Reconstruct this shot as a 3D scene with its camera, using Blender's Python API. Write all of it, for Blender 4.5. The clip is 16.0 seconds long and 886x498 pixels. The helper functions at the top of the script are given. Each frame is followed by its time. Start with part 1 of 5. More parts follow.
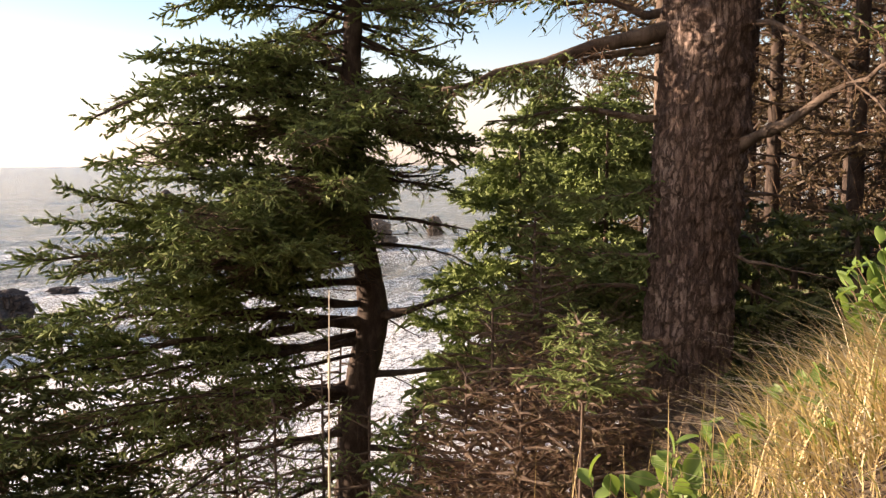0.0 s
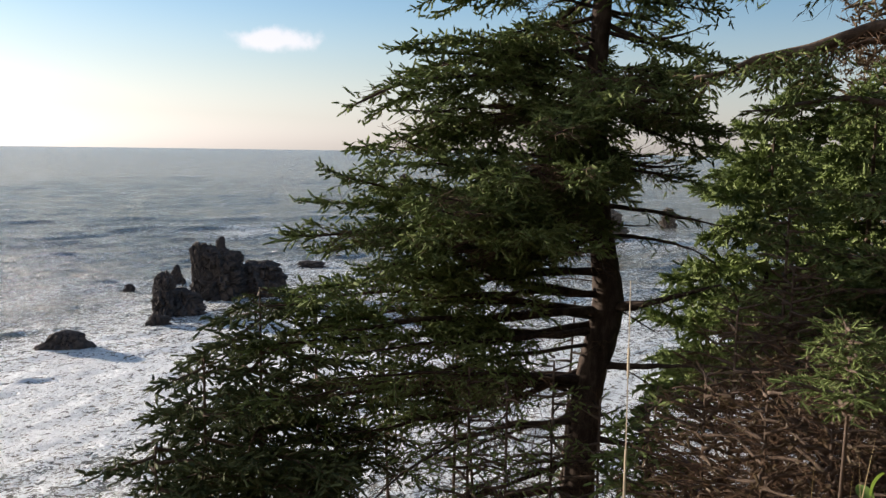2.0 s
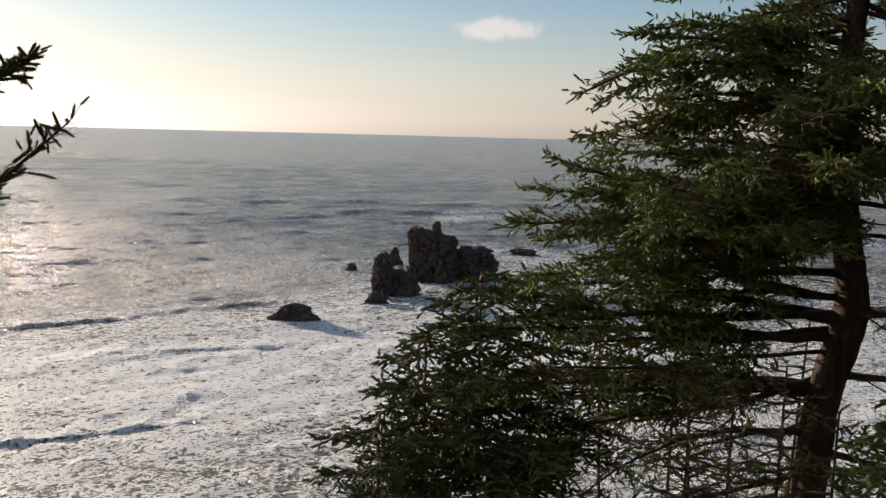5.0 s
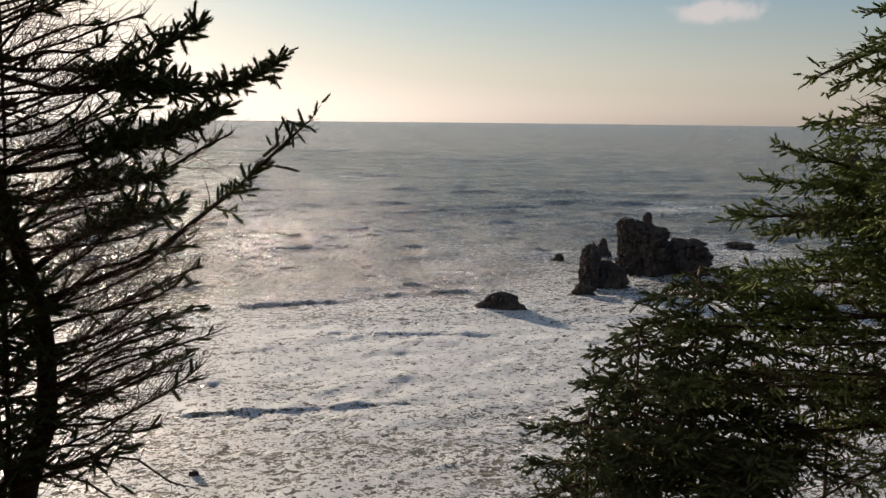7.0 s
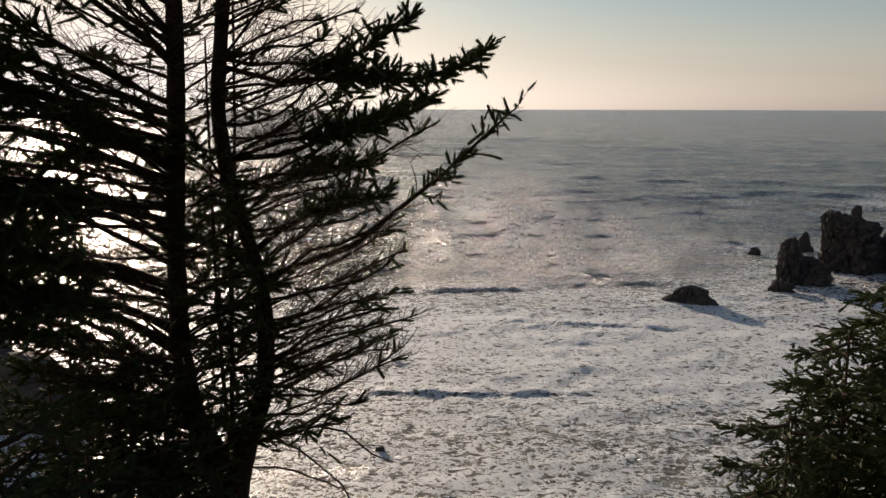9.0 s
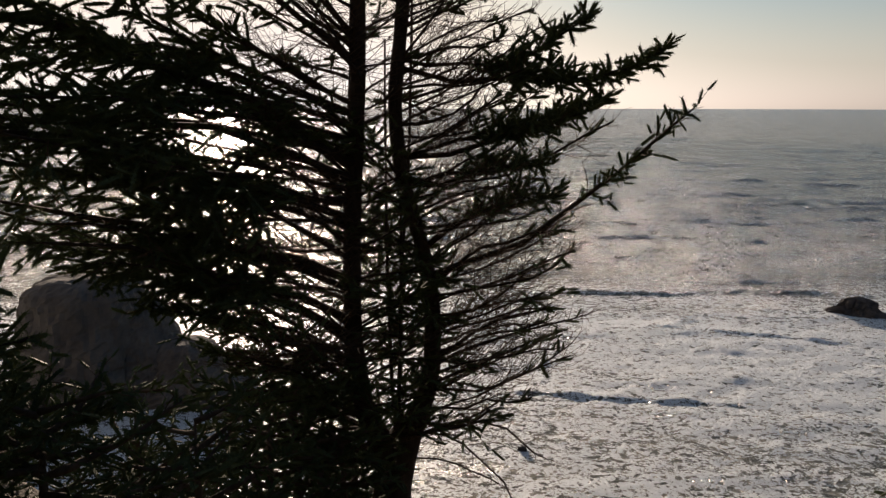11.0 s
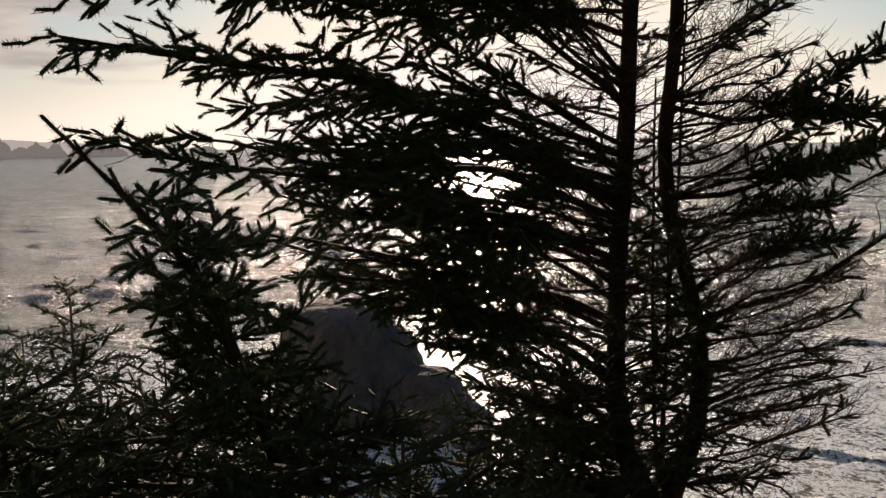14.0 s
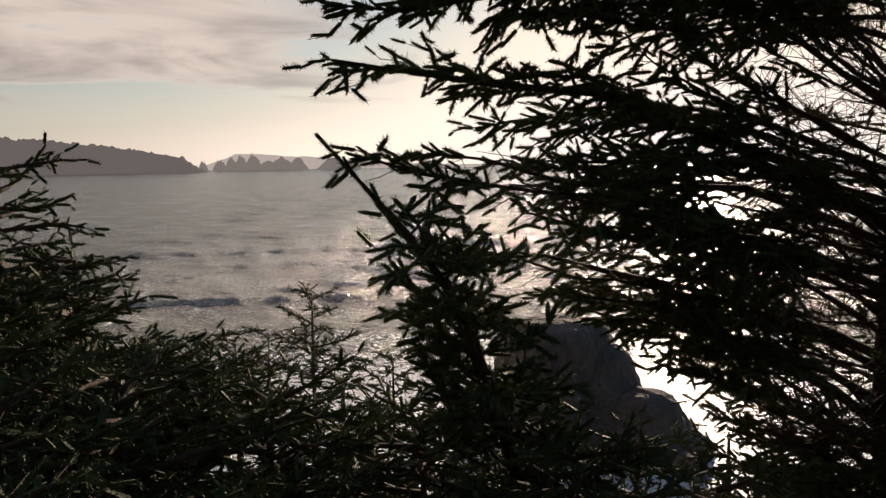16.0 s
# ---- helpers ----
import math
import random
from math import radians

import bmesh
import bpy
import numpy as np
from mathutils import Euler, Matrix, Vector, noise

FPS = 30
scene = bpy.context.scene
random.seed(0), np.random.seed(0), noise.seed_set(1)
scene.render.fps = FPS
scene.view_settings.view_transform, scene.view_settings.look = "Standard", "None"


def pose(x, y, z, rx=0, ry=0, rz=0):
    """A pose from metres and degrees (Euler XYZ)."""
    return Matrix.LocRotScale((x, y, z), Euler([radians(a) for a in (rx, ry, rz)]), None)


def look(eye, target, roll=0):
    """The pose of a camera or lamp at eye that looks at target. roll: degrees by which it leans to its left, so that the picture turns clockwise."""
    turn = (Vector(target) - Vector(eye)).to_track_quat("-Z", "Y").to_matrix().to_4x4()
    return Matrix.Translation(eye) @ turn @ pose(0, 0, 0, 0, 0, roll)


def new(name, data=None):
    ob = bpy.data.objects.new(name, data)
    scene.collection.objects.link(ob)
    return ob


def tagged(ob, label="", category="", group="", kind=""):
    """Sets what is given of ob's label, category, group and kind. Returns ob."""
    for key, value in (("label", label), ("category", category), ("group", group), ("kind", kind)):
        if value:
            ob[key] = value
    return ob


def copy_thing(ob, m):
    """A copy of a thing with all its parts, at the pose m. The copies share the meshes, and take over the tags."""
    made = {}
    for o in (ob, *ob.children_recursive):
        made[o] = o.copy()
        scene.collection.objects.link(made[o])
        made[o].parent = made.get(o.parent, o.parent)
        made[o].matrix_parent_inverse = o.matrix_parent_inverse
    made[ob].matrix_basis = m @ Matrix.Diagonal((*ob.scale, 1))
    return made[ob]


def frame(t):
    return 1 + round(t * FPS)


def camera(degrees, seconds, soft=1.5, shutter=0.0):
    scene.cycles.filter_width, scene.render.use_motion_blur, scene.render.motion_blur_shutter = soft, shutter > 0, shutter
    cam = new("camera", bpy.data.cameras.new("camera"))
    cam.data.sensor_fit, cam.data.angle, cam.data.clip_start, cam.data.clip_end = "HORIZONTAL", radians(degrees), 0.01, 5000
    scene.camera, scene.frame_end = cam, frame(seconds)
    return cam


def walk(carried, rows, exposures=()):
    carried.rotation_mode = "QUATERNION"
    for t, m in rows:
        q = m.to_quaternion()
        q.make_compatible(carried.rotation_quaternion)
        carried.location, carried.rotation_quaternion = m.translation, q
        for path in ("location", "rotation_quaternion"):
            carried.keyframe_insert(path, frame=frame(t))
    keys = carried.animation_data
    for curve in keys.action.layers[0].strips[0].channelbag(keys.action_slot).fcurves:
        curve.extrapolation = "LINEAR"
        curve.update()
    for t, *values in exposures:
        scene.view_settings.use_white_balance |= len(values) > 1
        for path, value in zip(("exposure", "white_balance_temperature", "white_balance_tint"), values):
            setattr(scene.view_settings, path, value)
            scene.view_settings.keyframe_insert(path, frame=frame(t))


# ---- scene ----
cam = camera(54.47, 16.0, soft=1.35, shutter=0.0)
PATH = [
    (0.0, pose(-0.015, 0.481, -0.007, 84.04, 0.19, -0.23)),
    (0.5, pose(-0.047, 0.464, 0.002, 83.83, -0.56, 4.38)),
    (1.0, pose(-0.081, 0.437, 0.007, 83.43, -0.60, 9.06)),
    (1.5, pose(-0.104, 0.426, 0.004, 83.20, -0.70, 12.63)),
    (2.0, pose(-0.133, 0.423, 0.000, 83.16, -0.87, 15.09)),
    (2.5, pose(-0.145, 0.425, -0.003, 83.12, -1.24, 16.31)),
    (3.0, pose(-0.165, 0.432, -0.008, 82.76, -1.43, 17.90)),
    (3.5, pose(-0.189, 0.441, -0.014, 82.52, -1.50, 20.29)),
    (6.0, pose(-0.315, 0.378, -0.019, 81.78, -1.15, 36.26)),
    (6.5, pose(-0.323, 0.375, -0.008, 81.52, -0.83, 39.81)),
    (7.0, pose(-0.330, 0.359, -0.009, 81.23, -0.58, 43.02)),
    (7.5, pose(-0.342, 0.342, -0.007, 80.89, -0.65, 46.56)),
    (8.0, pose(-0.357, 0.324, -0.010, 80.66, -0.50, 49.45)),
    (8.5, pose(-0.372, 0.311, -0.001, 80.35, -0.50, 52.43)),
    (9.0, pose(-0.369, 0.291, -0.010, 80.39, -0.05, 55.33)),
    (11.5, pose(-0.409, 0.161, -0.006, 80.35, -0.07, 67.69)),
    (12.0, pose(-0.410, 0.138, -0.005, 80.48, 0.07, 70.32)),
    (12.5, pose(-0.413, 0.121, -0.002, 80.74, 0.31, 72.83)),
    (13.0, pose(-0.426, 0.097, 0.008, 81.29, 0.39, 75.10)),
    (13.5, pose(-0.427, 0.078, 0.006, 82.12, 0.55, 77.79)),
    (14.0, pose(-0.427, 0.056, 0.011, 82.94, 1.01, 80.97)),
    (14.5, pose(-0.427, 0.032, 0.019, 83.49, 1.15, 84.48)),
    (15.0, pose(-0.431, 0.003, 0.018, 83.66, 1.02, 87.50)),
    (15.5, pose(-0.446, -0.025, 0.027, 83.90, 0.85, 90.93)),
    (16.0, pose(-0.462, -0.051, 0.021, 84.16, 0.74, 95.54)),
]
EXPOSURES = [(0.0, 1.95, 7800, 29), (1.0, 1.48, 7050, 23), (2.0, 1.0, 6450, 18), (3.5, 0.79, 6750, 19), (6.0, 0.48, 7000, 19), (9.0, 0.06, 7050, 20), (12.0, 0.05, 6950, 20), (16.0, 0.10, 7150, 21)]
walk(cam, PATH, EXPOSURES)

# ---- light: a low winter sun over the sea, bearing 79 degrees left of north, 11 degrees up ----
SUN_BEARING, SUN_HEIGHT = 79.0, 11.0


def bearing(az, r=1.0, z=0.0):
    """A place at a compass angle (degrees left of +y), a distance and a height."""
    return Vector((-math.sin(radians(az)) * r, math.cos(radians(az)) * r, z))


world = bpy.data.worlds.new("sky")
scene.world = world
world.use_nodes = True
wn, wl = world.node_tree.nodes, world.node_tree.links
wn.clear()


def sky_node(kind, **values):
    n = wn.new(kind)
    for k, v in values.items():
        n.inputs[k].default_value = v
    return n


sky = wn.new("ShaderNodeTexSky")
sky.sky_type = "NISHITA"
sky.sun_disc = False
sky.sun_elevation = radians(SUN_HEIGHT)
sky.sun_rotation = radians(-SUN_BEARING)
sky.altitude = 30
sky.air_density, sky.dust_density, sky.ozone_density = 1.0, 0.45, 2.5
coord = wn.new("ShaderNodeTexCoord")
split = wn.new("ShaderNodeSeparateXYZ")
wl.new(coord.outputs["Generated"], split.inputs[0])


def wmath(op, a, b=None, clamp=False):
    n = wn.new("ShaderNodeMath")
    n.operation, n.use_clamp = op, clamp
    for i, v in enumerate((a, b)):
        if v is None:
            continue
        if isinstance(v, (int, float)):
            n.inputs[i].default_value = v
        else:
            wl.new(v, n.inputs[i])
    return n.outputs[0]


def wrange(v, a, b, c=0.0, d=1.0):
    n = wn.new("ShaderNodeMapRange")
    n.interpolation_type = "SMOOTHSTEP"
    wl.new(v, n.inputs[0])
    for i, x in enumerate((a, b, c, d)):
        n.inputs[i + 1].default_value = x
    return n.outputs[0]


# cloud deck over the southern half of the sky, projected on a flat layer
up = wmath("ADD", wmath("MAXIMUM", split.outputs[2], 0.0), 0.075)
deck = wn.new("ShaderNodeCombineXYZ")
wl.new(wmath("DIVIDE", split.outputs[0], up), deck.inputs[0])
wl.new(wmath("DIVIDE", split.outputs[1], up), deck.inputs[1])
puff = sky_node("ShaderNodeTexNoise", Scale=0.85, Detail=8.0, Roughness=0.55, Distortion=0.7)
wl.new(deck.outputs[0], puff.inputs["Vector"])
south = wmath("ADD", wmath("MULTIPLY", split.outputs[1], -0.85), wmath("MULTIPLY", split.outputs[0], -0.35))
cover = wmath("MULTIPLY", wrange(south, 0.36, 0.62), wrange(split.outputs[2], 0.035, 0.11))
cloud = wrange(wmath("ADD", puff.outputs[0], wmath("MULTIPLY", cover, 0.28)), 0.6, 0.76)
cloud = wmath("MULTIPLY", cloud, cover)
shade = wrange(puff.outputs[0], 0.42, 0.72)
tone = wn.new("ShaderNodeMix")
tone.data_type = "RGBA"
wl.new(shade, tone.inputs[0])
tone.inputs[6].default_value = (7.6, 7.2, 6.5, 1)
tone.inputs[7].default_value = (3.9, 3.75, 3.55, 1)
# one small fair-weather cloud over the open sea
small = wn.new("ShaderNodeVectorMath")
small.operation = "SUBTRACT"
wl.new(coord.outputs["Generated"], small.inputs[0])
small.inputs[1].default_value = bearing(26, 0.993, 0.114)
oval = wn.new("ShaderNodeVectorMath")
oval.operation = "MULTIPLY"
wl.new(small.outputs[0], oval.inputs[0])
oval.inputs[1].default_value = (17, 17, 62)
size = wn.new("ShaderNodeVectorMath")
size.operation = "LENGTH"
wl.new(oval.outputs[0], size.inputs[0])
wisp = sky_node("ShaderNodeTexNoise", Scale=26.0, Detail=6.0, Roughness=0.6)
wl.new(coord.outputs["Generated"], wisp.inputs["Vector"])
fluff = wrange(wmath("ADD", size.outputs["Value"], wmath("MULTIPLY", wisp.outputs[0], -1.6)), -0.45, 0.2, 0.7, 0.0)
sky_mix = wn.new("ShaderNodeMix")
sky_mix.data_type = "RGBA"
wl.new(cloud, sky_mix.inputs[0])
# each sky channel is softly capped, which evens the glare round the sun
rgb = wn.new("ShaderNodeSeparateColor")
wl.new(sky.outputs[0], rgb.inputs[0])
capped = wn.new("ShaderNodeCombineColor")
for chan, most in enumerate((11.6, 10.8, 9.4)):
    lim = wn.new("ShaderNodeMath")
    lim.operation = "SMOOTH_MIN"
    wl.new(rgb.outputs[chan], lim.inputs[0])
    lim.inputs[1].default_value, lim.inputs[2].default_value = most, 6.0
    wl.new(lim.outputs[0], capped.inputs[chan])
pale = wn.new("ShaderNodeHueSaturation")
wl.new(wrange(split.outputs[2], 0.0, 0.17, 0.33, 1.1), pale.inputs["Saturation"])
wl.new(capped.outputs[0], pale.inputs["Color"])
wl.new(pale.outputs[0], sky_mix.inputs[6])
wl.new(tone.outputs[2], sky_mix.inputs[7])
sky_mix2 = wn.new("ShaderNodeMix")
sky_mix2.data_type = "RGBA"
wl.new(fluff, sky_mix2.inputs[0])
wl.new(sky_mix.outputs[2], sky_mix2.inputs[6])
sky_mix2.inputs[7].default_value = (6.5, 6.3, 6.2, 1)
back = wn.new("ShaderNodeBackground")
back.inputs["Strength"].default_value = 0.085
wl.new(sky_mix2.outputs[2], back.inputs["Color"])
wout = wn.new("ShaderNodeOutputWorld")
wl.new(back.outputs[0], wout.inputs["Surface"])

sun = new("sun", bpy.data.lights.new("sun", "SUN"))
sun.data.energy, sun.data.angle, sun.data.color = 5.0, radians(0.53), (1.0, 0.87, 0.69)
sun.matrix_world = look(bearing(SUN_BEARING, 50, 50 * math.tan(radians(SUN_HEIGHT))), (0, 0, 0))


# ---- materials ----
def material(name, rough=0.8, spec=0.3):
    m = bpy.data.materials.new(name)
    m.use_nodes = True
    b = m.node_tree.nodes["Principled BSDF"]
    b.inputs["Roughness"].default_value = rough
    b.inputs["Specular IOR Level"].default_value = spec
    return m, m.node_tree.nodes, m.node_tree.links, b


def ramp(nodes, stops):
    r = nodes.new("ShaderNodeValToRGB")
    while len(r.color_ramp.elements) < len(stops):
        r.color_ramp.elements.new(0.5)
    for e, (p, c) in zip(r.color_ramp.elements, stops):
        e.position, e.color = p, (*c, 1)
    return r


def noise_tex(nodes, links, scale, detail=5.0, rough=0.55, stretch=None, distort=0.0):
    """Noise in the thing's own metres, optionally stretched."""
    tc = nodes.new("ShaderNodeTexCoord")
    n = nodes.new("ShaderNodeTexNoise")
    n.inputs["Scale"].default_value, n.inputs["Detail"].default_value = scale, detail
    n.inputs["Roughness"].default_value, n.inputs["Distortion"].default_value = rough, distort
    src = tc.outputs["Object"]
    if stretch:
        mp = nodes.new("ShaderNodeMapping")
        mp.inputs["Scale"].default_value = stretch
        links.new(src, mp.inputs[0])
        src = mp.outputs[0]
    links.new(src, n.inputs["Vector"])
    return n


def bump(nodes, links, height, strength, distance, bsdf):
    b = nodes.new("ShaderNodeBump")
    b.inputs["Strength"].default_value, b.inputs["Distance"].default_value = strength, distance
    links.new(height, b.inputs["Height"])
    links.new(b.outputs[0], bsdf.inputs["Normal"])
    return b


def bark_material(name, stops, scale, stretch, depth):
    m, n, l, b = material(name, 0.9, 0.15)
    big = noise_tex(n, l, scale, 7, 0.62, stretch, 0.4)
    fine = noise_tex(n, l, scale * 7, 6, 0.65, stretch)
    mix = n.new("ShaderNodeMath")
    mix.operation = "MULTIPLY_ADD"
    mix.inputs[1].default_value = 0.35
    l.new(fine.outputs[0], mix.inputs[0])
    l.new(big.outputs[0], mix.inputs[2])
    r = ramp(n, stops)
    l.new(mix.outputs[0], r.inputs[0])
    l.new(r.outputs[0], b.inputs["Base Color"])
    bump(n, l, mix.outputs[0], 0.9, depth, b)
    return m


BARK = bark_material("spruce_bark", [(0.42, (0.03, 0.023, 0.018)), (0.66, (0.09, 0.068, 0.052)), (0.95, (0.20, 0.16, 0.13))], 5.0, (1, 1, 0.35), 0.03)


def plate_bark():
    """Old spruce bark: long ridges of small flaking scales, dull grey-brown, paler where a flake has come off."""
    m, n, l, b = material("old_scaly_bark", 0.95, 0.10)

    def mth(op, x, y):
        k = n.new("ShaderNodeMath")
        k.operation = op
        for i, v in enumerate((x, y)):
            if isinstance(v, (int, float)):
                k.inputs[i].default_value = v
            else:
                l.new(v, k.inputs[i])
        return k.outputs[0]

    ridges = noise_tex(n, l, 9.0, 6, 0.62, (1, 1, 0.13), 0.6)
    scales = noise_tex(n, l, 24.0, 5, 0.68, (1, 1, 0.34), 1.2)
    fine = noise_tex(n, l, 90.0, 4, 0.6, (1, 1, 0.5))
    worn = noise_tex(n, l, 1.3, 4, 0.6, (1, 1, 0.6), 0.5)
    tone = mth("ADD", mth("MULTIPLY", ridges.outputs[0], 0.55), mth("ADD", mth("MULTIPLY", scales.outputs[0], 0.45), mth("MULTIPLY", mth("SUBTRACT", worn.outputs[0], 0.5), 0.55)))
    tone = mth("ADD", tone, mth("MULTIPLY", mth("SUBTRACT", fine.outputs[0], 0.5), 0.22))
    r = ramp(n, [(0.34, (0.055, 0.040, 0.034)), (0.49, (0.16, 0.113, 0.092)), (0.60, (0.27, 0.205, 0.172)), (0.74, (0.44, 0.36, 0.31))])
    l.new(tone, r.inputs[0])
    h = mth("ADD", mth("MULTIPLY", ridges.outputs[0], 1.0), mth("ADD", mth("MULTIPLY", scales.outputs[0], 0.55), mth("MULTIPLY", fine.outputs[0], 0.12)))
    warp = n.new("ShaderNodeVectorMath")
    warp.operation = "MULTIPLY_ADD"
    warp.inputs[1].default_value = (0.10, 0.10, 0.16)
    tc = n.new("ShaderNodeTexCoord")
    l.new(scales.outputs["Color"], warp.inputs[0])
    l.new(tc.outputs["Object"], warp.inputs[2])
    mp = n.new("ShaderNodeMapping")
    mp.inputs["Scale"].default_value = (1, 1, 0.27)
    l.new(warp.outputs[0], mp.inputs[0])
    edge = n.new("ShaderNodeTexVoronoi")
    edge.feature = "DISTANCE_TO_EDGE"
    edge.inputs["Scale"].default_value = 12.0
    l.new(mp.outputs[0], edge.inputs["Vector"])
    flake = n.new("ShaderNodeMapRange")
    flake.interpolation_type = "SMOOTHSTEP"
    l.new(edge.outputs["Distance"], flake.inputs[0])
    flake.inputs[1].default_value, flake.inputs[2].default_value = -0.02, 0.16
    crack = n.new("ShaderNodeMix")
    crack.data_type = "RGBA"
    l.new(flake.outputs[0], crack.inputs[0])
    crack.inputs[6].default_value = (0.095, 0.068, 0.056, 1)
    l.new(r.outputs[0], crack.inputs[7])
    l.new(crack.outputs[2], b.inputs["Base Color"])
    h = mth("ADD", h, mth("MULTIPLY", flake.outputs[0], 0.35))
    bump(n, l, h, 1.0, 0.07, b)
    return m


OLD_BARK = plate_bark()
TWIG = bark_material("dry_twig", [(0.4, (0.04, 0.028, 0.02)), (0.7, (0.10, 0.068, 0.045))], 20.0, (1, 1, 1), 0.002)
# darker copy of the spruce bark; shade on the trunks is in its colour
SHADE_BARK = bark_material("shaded_spruce_bark", [(0.42, (0.018, 0.014, 0.012)), (0.66, (0.045, 0.034, 0.028)), (0.95, (0.10, 0.08, 0.065))], 9.0, (1, 1, 0.4), 0.012)
DEAD_TWIG = bark_material("grey_dead_twig", [(0.4, (0.045, 0.029, 0.020)), (0.7, (0.115, 0.074, 0.047))], 20.0, (1, 1, 1), 0.002)


def leafy(name, dark, light, patch, rough=0.5, through_leaf=0.3, glow=(0.2, 0.3, 0.05), spec=0.35):
    """Foliage: two-scale colour, some light passing through the leaf."""
    m, n, l, b = material(name, rough, spec)
    broad = noise_tex(n, l, patch, 3)
    geo = n.new("ShaderNodeNewGeometry")
    add = n.new("ShaderNodeMath")
    add.operation = "MULTIPLY_ADD"
    add.inputs[1].default_value = 0.35
    l.new(geo.outputs["Random Per Island"], add.inputs[0])
    l.new(broad.outputs[0], add.inputs[2])
    r = ramp(n, [(0.36, dark), (0.92, light)])
    l.new(add.outputs[0], r.inputs[0])
    l.new(r.outputs[0], b.inputs["Base Color"])
    tr = n.new("ShaderNodeBsdfTranslucent")
    tint = n.new("ShaderNodeMix")
    tint.data_type = "RGBA"
    tint.inputs[0].default_value = 0.5
    l.new(r.outputs[0], tint.inputs[6])
    tint.inputs[7].default_value = (*glow, 1)
    l.new(tint.outputs[2], tr.inputs[0])
    mx = n.new("ShaderNodeMixShader")
    mx.inputs[0].default_value = through_leaf
    l.new(b.outputs[0], mx.inputs[1])
    l.new(tr.outputs[0], mx.inputs[2])
    l.new(mx.outputs[0], n["Material Output"].inputs["Surface"])
    return m


NEEDLE = leafy("spruce_needles", (0.045, 0.072, 0.024), (0.21, 0.275, 0.10), 1.6, 0.7, 0.16, (0.19, 0.27, 0.06), 0.12)
# spruce needles again, darkened: the shade of backlit growth is in this colour
NEEDLE_SHADED = leafy("shaded_spruce_needles", (0.045, 0.068, 0.034), (0.105, 0.130, 0.056), 2.5, 0.65, 0.06, (0.08, 0.10, 0.03), 0.08)
NEEDLE_BROWN = leafy("half_dead_needles", (0.040, 0.030, 0.017), (0.105, 0.075, 0.038), 1.2, 0.6, 0.2, (0.16, 0.12, 0.04))
GRASS = leafy("dry_grass", (0.20, 0.145, 0.07), (0.52, 0.41, 0.21), 3.0, 0.6, 0.3, (0.5, 0.4, 0.12))
STRAW = leafy("pale_straw", (0.42, 0.36, 0.25), (0.68, 0.60, 0.44), 9.0, 0.6, 0.1, (0.5, 0.45, 0.3))
GRASS_GREEN = leafy("green_grass", (0.07, 0.11, 0.02), (0.24, 0.26, 0.07), 3.0, 0.5, 0.3, (0.3, 0.35, 0.05))
SALAL = leafy("salal_leaf", (0.05, 0.10, 0.025), (0.14, 0.22, 0.055), 6.0, 0.55, 0.3, (0.3, 0.45, 0.06), 0.3)
FERN = leafy("undergrowth_leaf", (0.03, 0.055, 0.018), (0.12, 0.15, 0.045), 1.0, 0.5, 0.25, (0.15, 0.2, 0.04))


def rock_material(name, stops, scale, depth):
    m, n, l, b = material(name, 0.85, 0.25)
    a = noise_tex(n, l, scale, 8, 0.62, None, 0.5)
    c = noise_tex(n, l, scale * 6, 6, 0.65, (1, 1, 0.4))
    mix = n.new("ShaderNodeMath")
    mix.operation = "MULTIPLY_ADD"
    mix.inputs[1].default_value = 0.4
    l.new(c.outputs[0], mix.inputs[0])
    l.new(a.outputs[0], mix.inputs[2])
    r = ramp(n, stops)
    l.new(mix.outputs[0], r.inputs[0])
    l.new(r.outputs[0], b.inputs["Base Color"])
    bump(n, l, mix.outputs[0], 0.9, depth, b)
    return m


ROCK = rock_material("basalt", [(0.45, (0.030, 0.026, 0.025)), (0.7, (0.052, 0.045, 0.042)), (0.9, (0.09, 0.078, 0.070))], 0.35, 0.6)
HEADROCK = rock_material("headland_rock", [(0.45, (0.072, 0.061, 0.051)), (0.9, (0.15, 0.128, 0.105))], 0.25, 0.5)
SOIL = rock_material("forest_soil", [(0.40, (0.022, 0.016, 0.011)), (0.65, (0.055, 0.039, 0.024)), (0.9, (0.10, 0.075, 0.045))], 2.5, 0.08)


